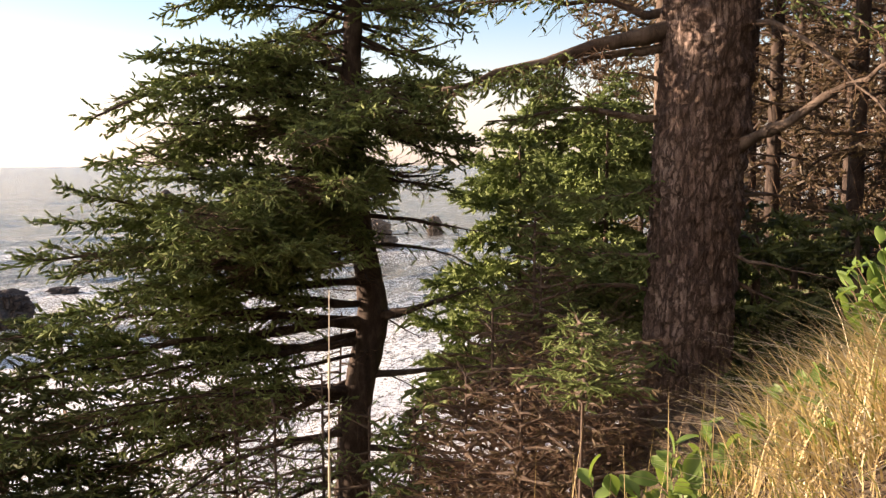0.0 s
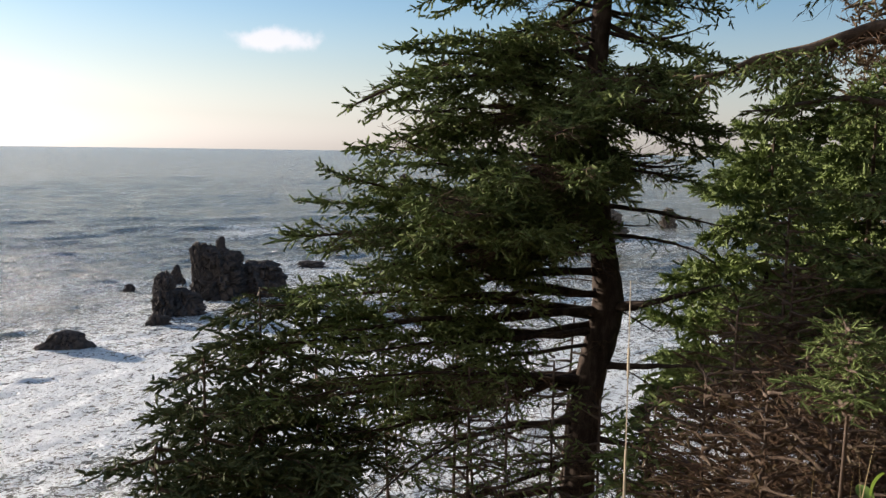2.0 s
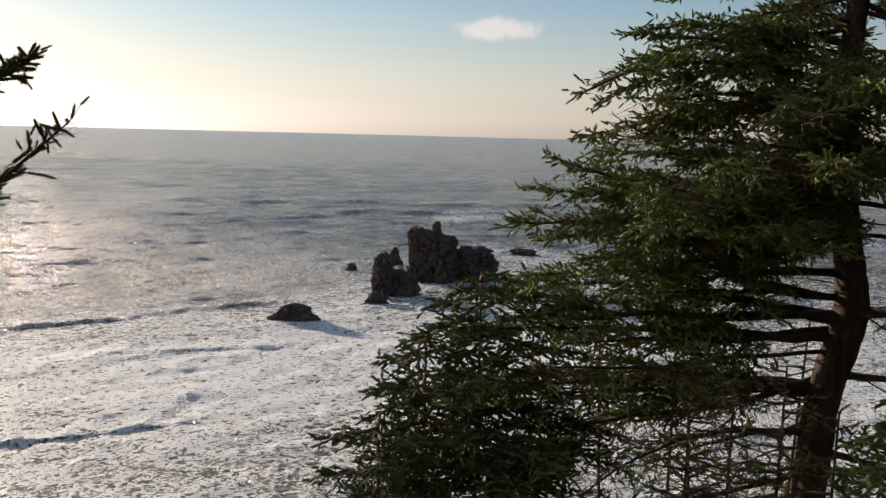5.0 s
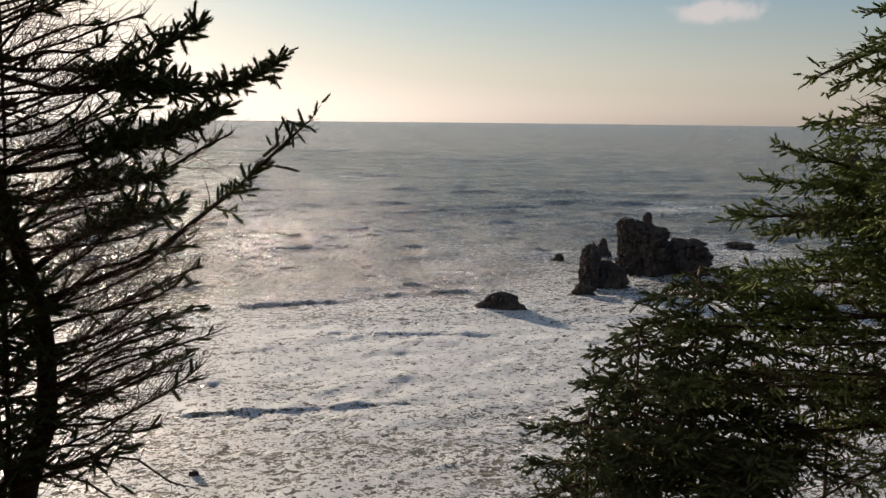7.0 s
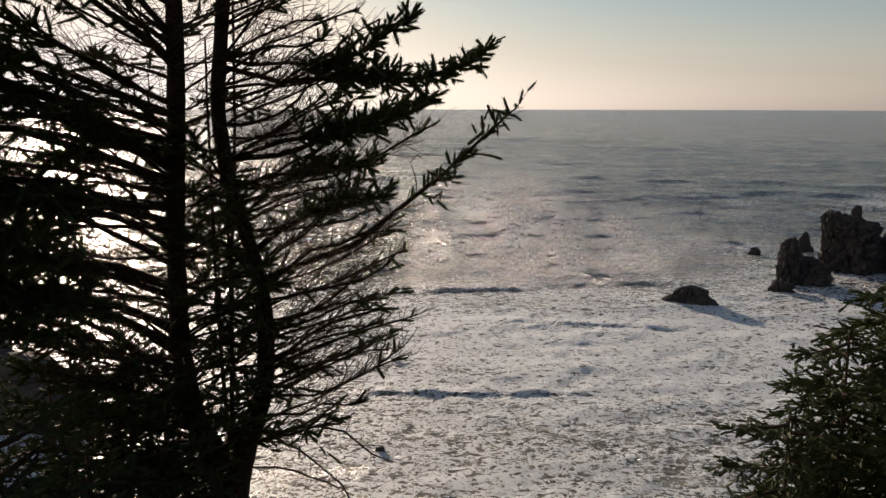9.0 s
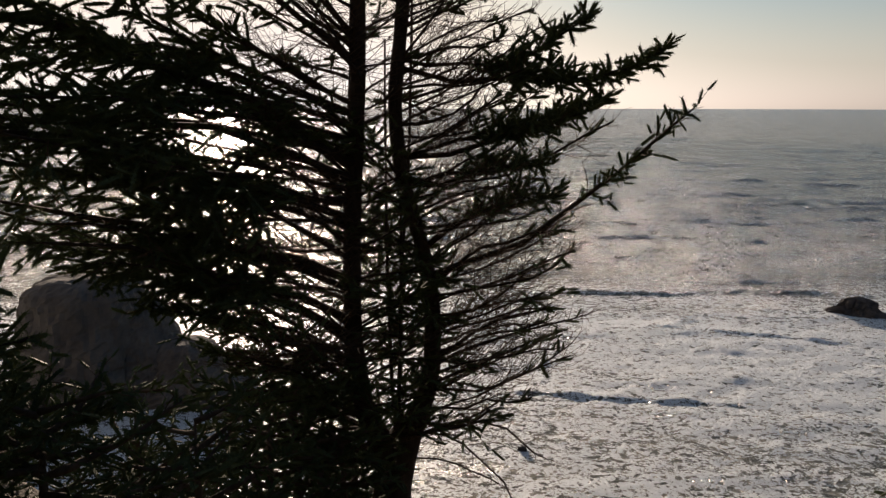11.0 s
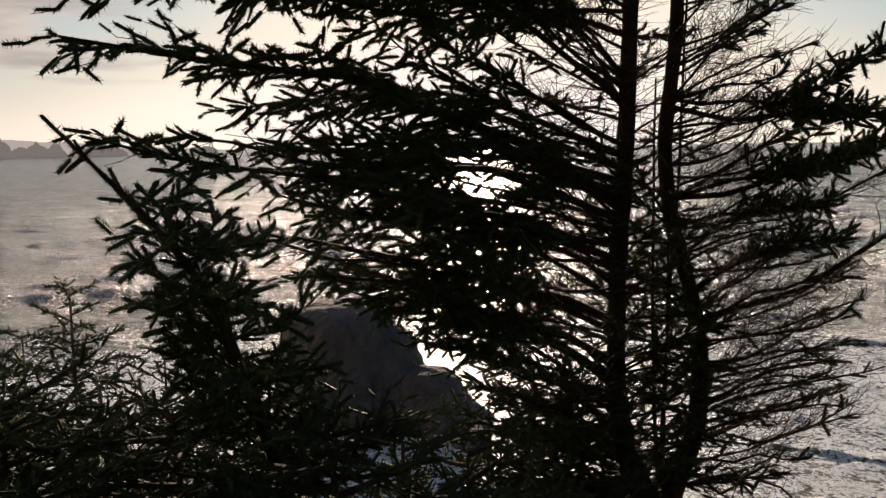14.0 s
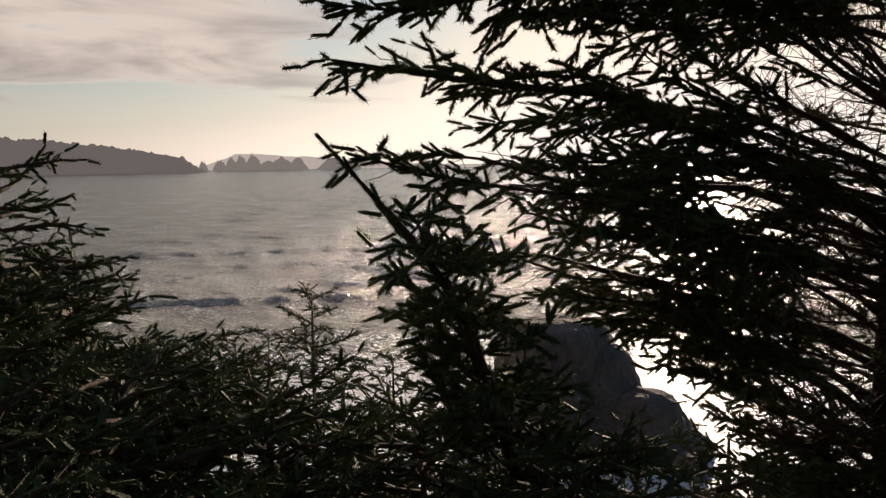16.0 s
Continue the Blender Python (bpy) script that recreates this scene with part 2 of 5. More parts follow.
def sea_material():
    """Grey-green water; foam lies where the mesh carries it, torn into lace by two noises."""
    m, n, l, b = material("sea_water", 0.12, 0.5)
    b.inputs["IOR"].default_value = 1.33
    att = n.new("ShaderNodeAttribute")
    att.attribute_name = "foam"
    warp = noise_tex(n, l, 0.14, 5)
    tc = n.new("ShaderNodeTexCoord")
    add = n.new("ShaderNodeVectorMath")
    add.operation = "MULTIPLY_ADD"
    add.inputs[1].default_value = (3, 3, 0)
    l.new(warp.outputs["Color"], add.inputs[0])
    l.new(tc.outputs["Object"], add.inputs[2])
    crest = n.new("ShaderNodeMapping")
    crest.vector_type = "TEXTURE"
    crest.inputs["Rotation"].default_value = (0, 0, radians(62))
    crest.inputs["Scale"].default_value = (1.35, 1.0, 1.0)
    l.new(add.outputs[0], crest.inputs[0])
    lace = n.new("ShaderNodeTexVoronoi")
    lace.feature = "DISTANCE_TO_EDGE"
    lace.inputs["Scale"].default_value = 0.42
    l.new(crest.outputs[0], lace.inputs["Vector"])
    torn = n.new("ShaderNodeTexNoise")
    torn.inputs["Scale"].default_value, torn.inputs["Detail"].default_value, torn.inputs["Roughness"].default_value = 1.0, 6, 0.70
    torn.inputs["Distortion"].default_value = 0.3
    l.new(crest.outputs[0], torn.inputs["Vector"])

    def mth(op, x, y, clamp=False):
        k = n.new("ShaderNodeMath")
        k.operation, k.use_clamp = op, clamp
        for i, v in enumerate((x, y)):
            if isinstance(v, (int, float)):
                k.inputs[i].default_value = v
            else:
                l.new(v, k.inputs[i])
        return k.outputs[0]

    net = mth("SUBTRACT", 0.42, mth("MULTIPLY", lace.outputs["Distance"], 1.5))
    thread = mth("SUBTRACT", 1.0, mth("MULTIPLY", mth("ABSOLUTE", mth("SUBTRACT", torn.outputs[0], 0.5), 0.0), 4.0))
    pattern = mth("ADD", mth("ADD", mth("MULTIPLY", torn.outputs[0], 1.2), mth("MULTIPLY", thread, 1.3)), mth("MULTIPLY", net, 0.45))
    broad = n.new("ShaderNodeTexNoise")
    broad.inputs["Scale"].default_value, broad.inputs["Detail"].default_value = 0.075, 5
    l.new(crest.outputs[0], broad.inputs["Vector"])
    pattern = mth("ADD", pattern, mth("MULTIPLY", mth("SUBTRACT", broad.outputs[0], 0.5), 0.7))
    # bubbles in clots and threads, finer than the lace
    grain = noise_tex(n, l, 2.4, 4, 0.7, (0.8, 1.0, 1.0), 0.5)
    pattern = mth("ADD", pattern, mth("MULTIPLY", mth("SUBTRACT", grain.outputs[0], 0.5), 1.7))
    level = mth("ADD", pattern, mth("MULTIPLY", att.outputs["Fac"], 0.62))
    cover = n.new("ShaderNodeMapRange")
    cover.interpolation_type = "SMOOTHSTEP"
    l.new(level, cover.inputs[0])
    cover.inputs[1].default_value, cover.inputs[2].default_value = 2.02, 2.20
    # sand, old bubbles and painted ripple light and shade streak water along the crests
    ripple_tone = n.new("ShaderNodeTexNoise")
    ripple_tone.inputs["Scale"].default_value, ripple_tone.inputs["Detail"].default_value, ripple_tone.inputs["Roughness"].default_value = 0.45, 7, 0.72
    l.new(crest.outputs[0], ripple_tone.inputs["Vector"])
    water = ramp(n, [(0.40, (0.045, 0.052, 0.044)), (0.50, (0.12, 0.122, 0.098)), (0.62, (0.32, 0.31, 0.25))])
    l.new(ripple_tone.outputs[0], water.inputs[0])
    mix = n.new("ShaderNodeMix")
    mix.data_type = "RGBA"
    l.new(cover.outputs[0], mix.inputs[0])
    l.new(water.outputs[0], mix.inputs[6])
    mix.inputs[7].default_value = (0.88, 0.94, 0.95, 1)
    l.new(mix.outputs[2], b.inputs["Base Color"])
    rr = n.new("ShaderNodeMapRange")
    l.new(cover.outputs[0], rr.inputs[0])
    rr.inputs[3].default_value, rr.inputs[4].default_value = 0.16, 0.45
    l.new(rr.outputs[0], b.inputs["Roughness"])
    chop = noise_tex(n, l, 0.9, 6, 0.70, (1.0, 0.7, 1.0), 0.4)
    chop2 = noise_tex(n, l, 0.22, 5, 0.62, (1.0, 0.5, 1.0), 0.2)
    hgt = mth("ADD", mth("MULTIPLY", chop.outputs[0], 1.0), mth("MULTIPLY", chop2.outputs[0], 2.4))
    chop3 = noise_tex(n, l, 0.10, 4, 0.6, (1.0, 0.6, 1.0), 0.3)
    hgt = mth("ADD", hgt, mth("MULTIPLY", chop3.outputs[0], 3.5))
    hgt = mth("ADD", hgt, mth("MULTIPLY", level, 0.9))
    bump(n, l, hgt, 0.95, 0.36, b)
    return m


SEA = sea_material()


# ---- mesh helpers ----
def tri_mesh(name, verts, tris, mat, smooth=False, quads=False):
    me = bpy.data.meshes.new(name)
    verts, tris = np.asarray(verts, np.float32), np.asarray(tris, np.int32)
    k = tris.shape[1]
    me.vertices.add(len(verts))
    me.vertices.foreach_set("co", verts.ravel())
    me.loops.add(tris.size)
    me.loops.foreach_set("vertex_index", tris.ravel())
    me.polygons.add(len(tris))
    me.polygons.foreach_set("loop_start", np.arange(0, tris.size, k, dtype=np.int32))
    me.polygons.foreach_set("use_smooth", np.full(len(tris), smooth))
    me.update(calc_edges=True)
    me.materials.append(mat)
    return me


def part_np(name, verts, tris, mat, parent=None, label="", kind="", smooth=False):
    if parent is not None:
        verts = np.asarray(verts) - np.array(parent.location)
    ob = new(name, tri_mesh(name, verts, tris, mat, smooth))
    ob.parent = parent
    return tagged(ob, label, "", "", kind)


def thing(name, place, label, category, group="", kind=""):
    ob = new(name)
    ob.empty_display_size = 0.2
    ob.location = place
    return tagged(ob, label, category, group, kind)


def unit(v):
    return v / (np.linalg.norm(v, axis=-1, keepdims=True) + 1e-9)


def tube(path, radii, sides=8, rng=None, rough=0.0, freq=1.0):
    """A tapered, closed tube along a path, its skin roughened by noise."""
    path, radii = np.asarray(path, float), np.asarray(radii, float)
    tang = unit(np.gradient(path, axis=0))
    ref = np.array([0.0, 0.0, 1.0]) if abs(tang[0, 2]) < 0.9 else np.array([1.0, 0.0, 0.0])
    a = unit(np.cross(tang, ref))
    b = np.cross(tang, a)
    th = np.linspace(0, 2 * np.pi, sides, endpoint=False)
    ring = np.cos(th)[None, :, None] * a[:, None, :] + np.sin(th)[None, :, None] * b[:, None, :]
    r = np.repeat(radii[:, None], sides, 1)
    if rough:
        for i in range(len(path)):
            for j in range(sides):
                q = path[i] + ring[i, j] * radii[i]
                r[i, j] *= 1 + rough * noise.fractal(Vector(q) * freq, 0.6, 2.1, 4)
    v = (path[:, None, :] + ring * r[:, :, None]).reshape(-1, 3)
    i, j = np.meshgrid(np.arange(len(path) - 1), np.arange(sides), indexing="ij")
    k = (j + 1) % sides
    f = np.stack([i * sides + j, i * sides + k, (i + 1) * sides + k, (i + 1) * sides + j], -1).reshape(-1, 4)
    t = np.concatenate([f[:, [0, 1, 2]], f[:, [0, 2, 3]]])
    n = len(v)
    v = np.concatenate([v, path[:1], path[-1:]])
    js = np.arange(sides)
    ks = (js + 1) % sides
    t = np.concatenate([t, np.stack([ks, js, np.full(sides, n)], 1), np.stack([js, ks, np.full(sides, n + 1)], 1) + np.array([[n - sides, n - sides, 0]])])
    return v, t


def prisms(p0, p1, r0, r1):
    """Many thin three-sided twigs at once."""
    d = unit(p1 - p0)
    ref = np.where(np.abs(d[:, 2:3]) < 0.9, np.array([[0, 0, 1.0]]), np.array([[1.0, 0, 0]]))
    a = unit(np.cross(d, ref))
    b = np.cross(d, a)
    th = np.array([0.3, 0.3 + 2.0944, 0.3 + 4.1888])
    ring = np.cos(th)[None, :, None] * a[:, None] + np.sin(th)[None, :, None] * b[:, None]
    v = np.concatenate([p0[:, None] + ring * r0[:, None, None], p1[:, None] + ring * r1[:, None, None]], 1)
    t0 = np.array([[0, 1, 4], [0, 4, 3], [1, 2, 5], [1, 5, 4], [2, 0, 3], [2, 3, 5]])
    t = (np.arange(len(p0)) * 6)[:, None, None] + t0[None]
    return v.reshape(-1, 3), t.reshape(-1, 3)


def needle_shoot(rng, count, needle, width, length, spread=52, core=0.0, tip=True):
    """One leafy shoot along +x, as triangles (3 corners each): needles all round, a blunt fan at the tip, over a core of packed needles."""
    s = np.linspace(0.02, 1.0, count) * length
    roll = np.arange(count) * 2.399 + rng.uniform(0, 1, count)
    ang = np.radians(spread) * (1 - 0.45 * (s / length) ** 6) * rng.uniform(0.8, 1.15, count)
    out = np.stack([np.zeros(count), np.cos(roll), np.sin(roll)], 1)
    d = np.cos(ang)[:, None] * np.array([[1.0, 0, 0]]) + np.sin(ang)[:, None] * out
    side = unit(np.cross(d, out + 0.3 * rng.normal(size=(count, 3)))) * width / 2
    base = np.stack([s, np.zeros(count), np.zeros(count)], 1)
    ln = needle * rng.uniform(0.75, 1.15, count)[:, None]
    tris = np.stack([base - side, base + side, base + d * ln], 1)
    if core:
        a = np.arange(3) * math.pi / 1.5 + rng.uniform(0, 2)
        rings = []
        for at, k in ((0.0, 1.0), (0.92, 0.9)):
            r = core * k * rng.uniform(0.75, 1.25, 3)
            rings.append(np.stack([np.full(3, length * at) + rng.normal(0, 0.03 * length, 3), np.cos(a) * r, np.sin(a) * r], 1))
        for lo, hi in zip(rings[:-1], rings[1:]):
            lo2, hi2 = np.roll(lo, -1, 0), np.roll(hi, -1, 0)
            tris = np.concatenate([tris, np.stack([lo, lo2, hi2], 1), np.stack([lo, hi2, hi], 1)])
        if tip:
            tris = np.concatenate([tris, np.stack([hi, hi2, np.tile([length * 1.05, 0, 0], (3, 1))], 1)])
    return tris


def place_shoots(pos, dirs, scale, shapes, rng):
    """All shoots of a crown in one mesh."""
    n = len(pos)
    ref = rng.normal(size=(n, 3))
    x = unit(dirs)
    y = unit(np.cross(x, ref))
    z = np.cross(x, y)
    which = rng.integers(0, len(shapes), n)
    vs = []
    for k, s in enumerate(shapes):
        m = which == k
        q = s.reshape(-1, 3)
        w = (q[None, :, 0:1] * x[m][:, None] + q[None, :, 1:2] * y[m][:, None] + q[None, :, 2:3] * z[m][:, None]) * scale[m][:, None, None]
        vs.append((pos[m][:, None] + w).reshape(-1, 3))
    v = np.concatenate(vs)
    return v, np.arange(len(v)).reshape(-1, 3)


class Crown:
    """Gathers the twigs and shoots of one tree."""

    def __init__(self, rng):
        self.rng, self.p0, self.p1, self.r0, self.r1, self.pos, self.dirs, self.size = rng, [], [], [], [], [], [], []

    def twig(self, pts, ra, rb):
        n = len(pts) - 1
        rad = np.linspace(ra, rb, n + 1)
        self.p0.append(pts[:-1]), self.p1.append(pts[1:]), self.r0.append(rad[:-1]), self.r1.append(rad[1:])

    def leaf(self, pos, dirs, size):
        self.pos.append(pos), self.dirs.append(dirs), self.size.append(size)

    def dress(self, path, style):
        """Side branches, twigs and shoots along a limb. style: per (side branches a metre), long (their length against the limb),
        first (where they begin), bare (where the needles begin), leaf (share of twigs in needle), hang, fork (twigs a metre),
        gap (metres between shoots), rad."""
        rng = self.rng
        path = np.asarray(path)
        seg = np.linalg.norm(np.diff(path, axis=0), axis=1)
        cum = np.concatenate([[0], np.cumsum(seg)])
        total = cum[-1]
        n = max(3, int(total * style["per"]))
        tang_all = unit(np.gradient(path, axis=0))
        for i in range(n + 1):
            s = style["first"] + (1 - style["first"]) * (i + rng.uniform(-0.3, 0.3)) / n
            s = min(max(s, 0.02), 1.0)
            at = s * total
            p = np.array([np.interp(at, cum, path[:, k]) for k in range(3)])
            tg = unit(np.array([np.interp(at, cum, tang_all[:, k]) for k in range(3)]))
            side = unit(np.cross(tg, [0, 0, 1.0])) * (1 if i % 2 else -1)
            ang = radians(rng.uniform(38, 68)) if i < n else 0.05
            d = tg * math.cos(ang) + side * math.sin(ang) + np.array([0, 0, rng.normal(0.0, style.get("lift", 0.22))])
            length = total * style["long"] * (1.15 - s) ** 0.8 * rng.uniform(0.6, 1.25)
            length = min(max(length, style.get("least", 0.12) * min(1.0, (1.25 - s) * 1.7)), style.get("most", 1.2))
            if i == n:
                length = min(length, 0.10)
            k = 5
            u = np.linspace(0, 1, k)[:, None]
            bend = rng.normal(0, 0.10, 3)
            pts = p + unit(d) * length * u + np.array([0, 0, -style["hang"] * length]) * u ** 2 + bend * length * u ** 2
            self.twig(pts, style["rad"] * (0.6 + 0.5 * length), style["rad"] * 0.35)
            green = s > style["bare"] and rng.random() < style["leaf"]
            fall = np.array([0, 0, -style["hang"] * length]) + bend * length
            m = max(2, int(length * style["fork"]))
            flip = rng.choice([-1, 1])
            for uu in np.linspace(0.1, 0.97, m) + rng.uniform(-0.05, 0.03, m):
                q = p + unit(d) * length * uu + fall * uu ** 2
                flip = -flip
                dd = unit(d) * rng.uniform(0.5, 0.8) + unit(np.cross(d, [0, 0, 1.0])) * flip * rng.uniform(0.55, 0.95) + np.array([0, 0, rng.normal(style.get("upturn", 0.0) - style["hang"] * 0.5, style.get("ruffle", 0.35))])
                l3 = length * rng.uniform(0.2, 0.5) * (1.2 - uu) + style.get("twig", 0.05) * rng.uniform(0.6, 1.5)
                self.spray(q, unit(dd), l3, np.array([0, 0, -style["hang"] * l3 * 0.7]), style, green, 2)
            self.spray(p, unit(d), length, fall, style, green, 0)

        if style["leaf"] > 0 and style["bare"] < 1:
            cnt = int(total * (1 - style["bare"]) / (style["gap"] * 0.6))
            v = np.sort(rng.uniform(max(style["bare"], 0.35), 1.0, cnt)) * total
            at = np.stack([np.interp(v, cum, path[:, k]) for k in range(3)], 1)
            tg = unit(np.stack([np.interp(v, cum, tang_all[:, k]) for k in range(3)], 1))
            self.leaf(at, unit(tg + rng.normal(0, 0.55, (cnt, 3))), rng.uniform(0.7, 1.35, cnt) * style.get("size", 1.0))

    def spray(self, q, dd, l3, fall, style, green, segs):
        """One twig, clothed along its length by shoots laid end to end."""
        rng = self.rng
        if segs:
            w = np.linspace(0, 1, segs)[:, None]
            self.twig(q + dd * l3 * w + fall * w ** 2, style["rad"] * 0.45, style["rad"] * 0.25)
        if green:
            start = style.get("inner", 0.1)
            cnt = max(1, int(l3 * (1 - start) / style["gap"]))
            v = (start + (1 - start) * (np.arange(cnt) + rng.uniform(0, 0.6, cnt)) / cnt)[:, None]
            out = unit(dd + 2 * fall / l3 * v + rng.normal(0, style.get("stray", 0.22), (cnt, 3)))
            self.leaf(q + dd * l3 * v + fall * v ** 2, out, rng.uniform(0.7, 1.35, cnt) * style.get("size", 1.0))

    def build(self, tree, shapes, needles, twigs=None, leaf_label="", twig_label="", clump=None):
        """clump: (waves a metre, share) leaves gaps between clumps of shoots."""
        if clump and self.pos:
            pos = np.concatenate(self.pos)
            ph = self.rng.uniform(0, 6.28, (4, 3))
            f = 0.0
            for k, (a, b, c) in enumerate(((1.0, 0.4, 0.7), (-0.5, 1.1, 0.9), (0.7, -0.8, 1.3), (1.7, 1.5, 2.1))):
                f = f + np.sin((a * pos[:, 0] + b * pos[:, 1] + c * pos[:, 2]) * clump[0] * 6.28 + ph[k, 0]) * (0.6 if k == 3 else 1)
            keep = f > np.quantile(f, clump[1]) + self.rng.normal(0, 0.22, len(f))
            self.pos, self.dirs, self.size = [pos[keep]], [np.concatenate(self.dirs)[keep]], [np.concatenate(self.size)[keep]]
        if self.p0:
            v, t = prisms(np.concatenate(self.p0), np.concatenate(self.p1), np.concatenate(self.r0), np.concatenate(self.r1))
            part_np("twigwork", v, t, twigs or TWIG, tree, twig_label, "stuff")
        if self.pos:
            v, t = place_shoots(np.concatenate(self.pos), np.concatenate(self.dirs), np.concatenate(self.size), shapes, self.rng)
            part_np("crown", v, t, needles, tree, leaf_label, "stuff")


def limb_path(start, heading, reach, rise, sag, side, rng, n=12, wobble=0.02):
    """A limb from the trunk: heading in degrees, horizontal reach, rise at the tip, sag and side bend in the middle."""
    u = np.linspace(0, 1, n)[:, None]
    fwd = np.array([-math.sin(radians(heading)), math.cos(radians(heading)), 0])
    left = np.array([-fwd[1], fwd[0], 0])
    hump = 4 * u * (1 - u)
    p = np.asarray(start) + fwd * reach * u + np.array([0, 0, 1.0]) * (rise * u + sag * hump) + left * side * hump
    w = np.cumsum(rng.normal(0, wobble * abs(reach) / n ** 0.5, (n, 3)), axis=0)
    w -= u * w[-1]
    return p + w


def trunk_at(stations, z):
    s = np.asarray(stations)
    return np.array([np.interp(z, s[:, 0], s[:, 1]), np.interp(z, s[:, 0], s[:, 2]), z])


def trunk_mesh(stations, tree, mat, sides=14, rough=0.12, freq=3.0, step=0.12, name="trunk", label=""):
    """stations: rows of height, x, y, radius."""
    s = np.asarray(stations)
    z = np.arange(s[0, 0], s[-1, 0], step)
    path = np.stack([np.interp(z, s[:, 0], s[:, 1]), np.interp(z, s[:, 0], s[:, 2]), z], 1)
    ker = np.ones(5) / 5
    for k in (0, 1):
        path[:, k] = np.convolve(np.pad(path[:, k], 2, "edge"), ker, "valid")
    v, t = tube(path, np.interp(z, s[:, 0], s[:, 3]), sides, None, rough, freq)
    return part_np(name, v, t, mat, tree, label, smooth=True)


def doubled(limbs, rng, times=1, shorter=0.85, swing=14, kinds="doe"):
    """The limbs and, beside each leafy one, further limbs of nearly its course."""
    out = list(limbs)
    for _ in range(times):
        for z0, heading, reach, rise, sag, side, rad, kind in limbs:
            if kind in kinds:
                k = shorter * rng.uniform(0.8, 1.1)
                out.append((z0 + rng.normal(0, 0.12), heading + rng.normal(0, swing), reach * k, rise * k + rng.normal(0.0, 0.06) * reach, sag, side * k, rad * 0.6, kind))
    return out


def add_limbs(tree, stations, limbs, crown, styles, mat, rng, wobble=0.02):
    for z0, heading, reach, rise, sag, side, rad, kind in limbs:
        path = limb_path(trunk_at(stations, z0), heading, reach, rise, sag, side, rng, wobble=wobble)
        st = styles[kind]
        thin = path if rad > 0.03 else path[[0, 2, 4, 6, 8, 10, 11]]
        v, t = tube(thin, np.linspace(rad, max(rad * 0.16, 0.004), len(thin)) * (1 + 0.12 * rng.normal(size=len(thin))), 8 if rad > 0.03 else 5)
        part_np("limb", v, t, mat, tree, "", smooth=True)
        crown.dress(path, st)


# ---- the land: a brow with a path, falling steeply to the sea ----
SEA_LEVEL = -35.0


def smooth(a, b, x):
    u = np.clip((np.asarray(x, float) - a) / (b - a), 0, 1)
    return u * u * (3 - 2 * u)


def land_height(az, r):
    """Height of the ground by bearing (degrees left of +y, -180 to 180) and distance."""
    az, r = np.asarray(az, float), np.asarray(r, float)
    steep = 0.16 + 0.74 * smooth(-15, -3, az) - 0.42 * smooth(74, 92, az) - 0.40 * smooth(108, 122, az)
    brow = 1.3 + 1.2 * smooth(18, -8, az) - 0.4 * smooth(20, 60, az)
    h = -1.6 - steep * np.maximum(r - brow, 0)
    bank = smooth(-8, -26, az) * smooth(-75, -40, az) * smooth(1.2, 2.6, r) * (1 - 0.8 * smooth(3.4, 6.5, r))
    h = h + 0.68 * bank + 0.42 * smooth(24, 12, az) * smooth(-75, -40, az) * smooth(1.2, 2.5, r) * (1 - smooth(3.0, 4.5, r))
    cliff = smooth(-10, 0, az) * smooth(126, 118, az)
    h = h - cliff * 2.2 * np.maximum(r - 24, 0) - 1.8 * (smooth(112, 118, az) * smooth(150, 130, az)) * np.maximum(r - 15, 0)
    h = h + 1.2 * smooth(111.5, 117, az) * smooth(135, 125, az) * smooth(6, 12, r) * (1 - smooth(15, 22, r))
    north = smooth(0, -18, az) * smooth(-70, -30, az)
    h = h - north * 0.5 * np.maximum(r - 45, 0)
    # hillside at the back, never in view: added steep to block sky light
    behind = smooth(-60, -90, az) + smooth(140, 165, az)
    h = h + behind * 0.65 * np.maximum(r - 3.2, 0)
    # a scrubby shoulder of the brow towards the light
    h = h + 1.6 * smooth(68, 77, az) * smooth(122, 114, az) * smooth(1.6, 4.2, r) * (1 - smooth(5.4, 8.5, r))
    return np.clip(h, SEA_LEVEL - 6, 45)


def ground_at(az, r):
    return float(land_height(az, r))


def az_of(p):
    return math.degrees(math.atan2(-p[0], p[1])), math.hypot(p[0], p[1])


def polar_sheet(azs, rs, closed=True):
    A, R = np.meshgrid(azs, rs, indexing="ij")
    n, m = A.shape
    i, j = np.meshgrid(np.arange(n if closed else n - 1), np.arange(m - 1), indexing="ij")
    k = (i + 1) % n
    q = np.stack([i * m + j, i * m + j + 1, k * m + j + 1, k * m + j], -1).reshape(-1, 4)
    return A, R, q


rng = np.random.default_rng(11)
azs = np.arange(-180, 180, 1.5)
rs = np.concatenate([np.linspace(0.02, 6, 50), np.geomspace(6.2, 120, 55)])
A, R, quads = polar_sheet(azs, rs)
Hh = land_height(A, R)
bumpy = np.array([noise.fractal(Vector((-math.sin(radians(a)) * r * 0.7, math.cos(radians(a)) * r * 0.7, 0)), 0.7, 2.0, 4) for a, r in zip(A.ravel(), R.ravel())]).reshape(A.shape)
Hh = Hh + bumpy * np.clip(R * 0.05, 0.03, 0.5) * smooth(0.4, 1.5, R)
land = np.stack([-np.sin(np.radians(A)) * R, np.cos(np.radians(A)) * R, Hh], -1).reshape(-1, 3)
ground = new("ground", tri_mesh("ground", land, quads, SOIL, True))
tagged(ground, "dark needle-strewn soil of a steep coastal slope", "ground", kind="structure")

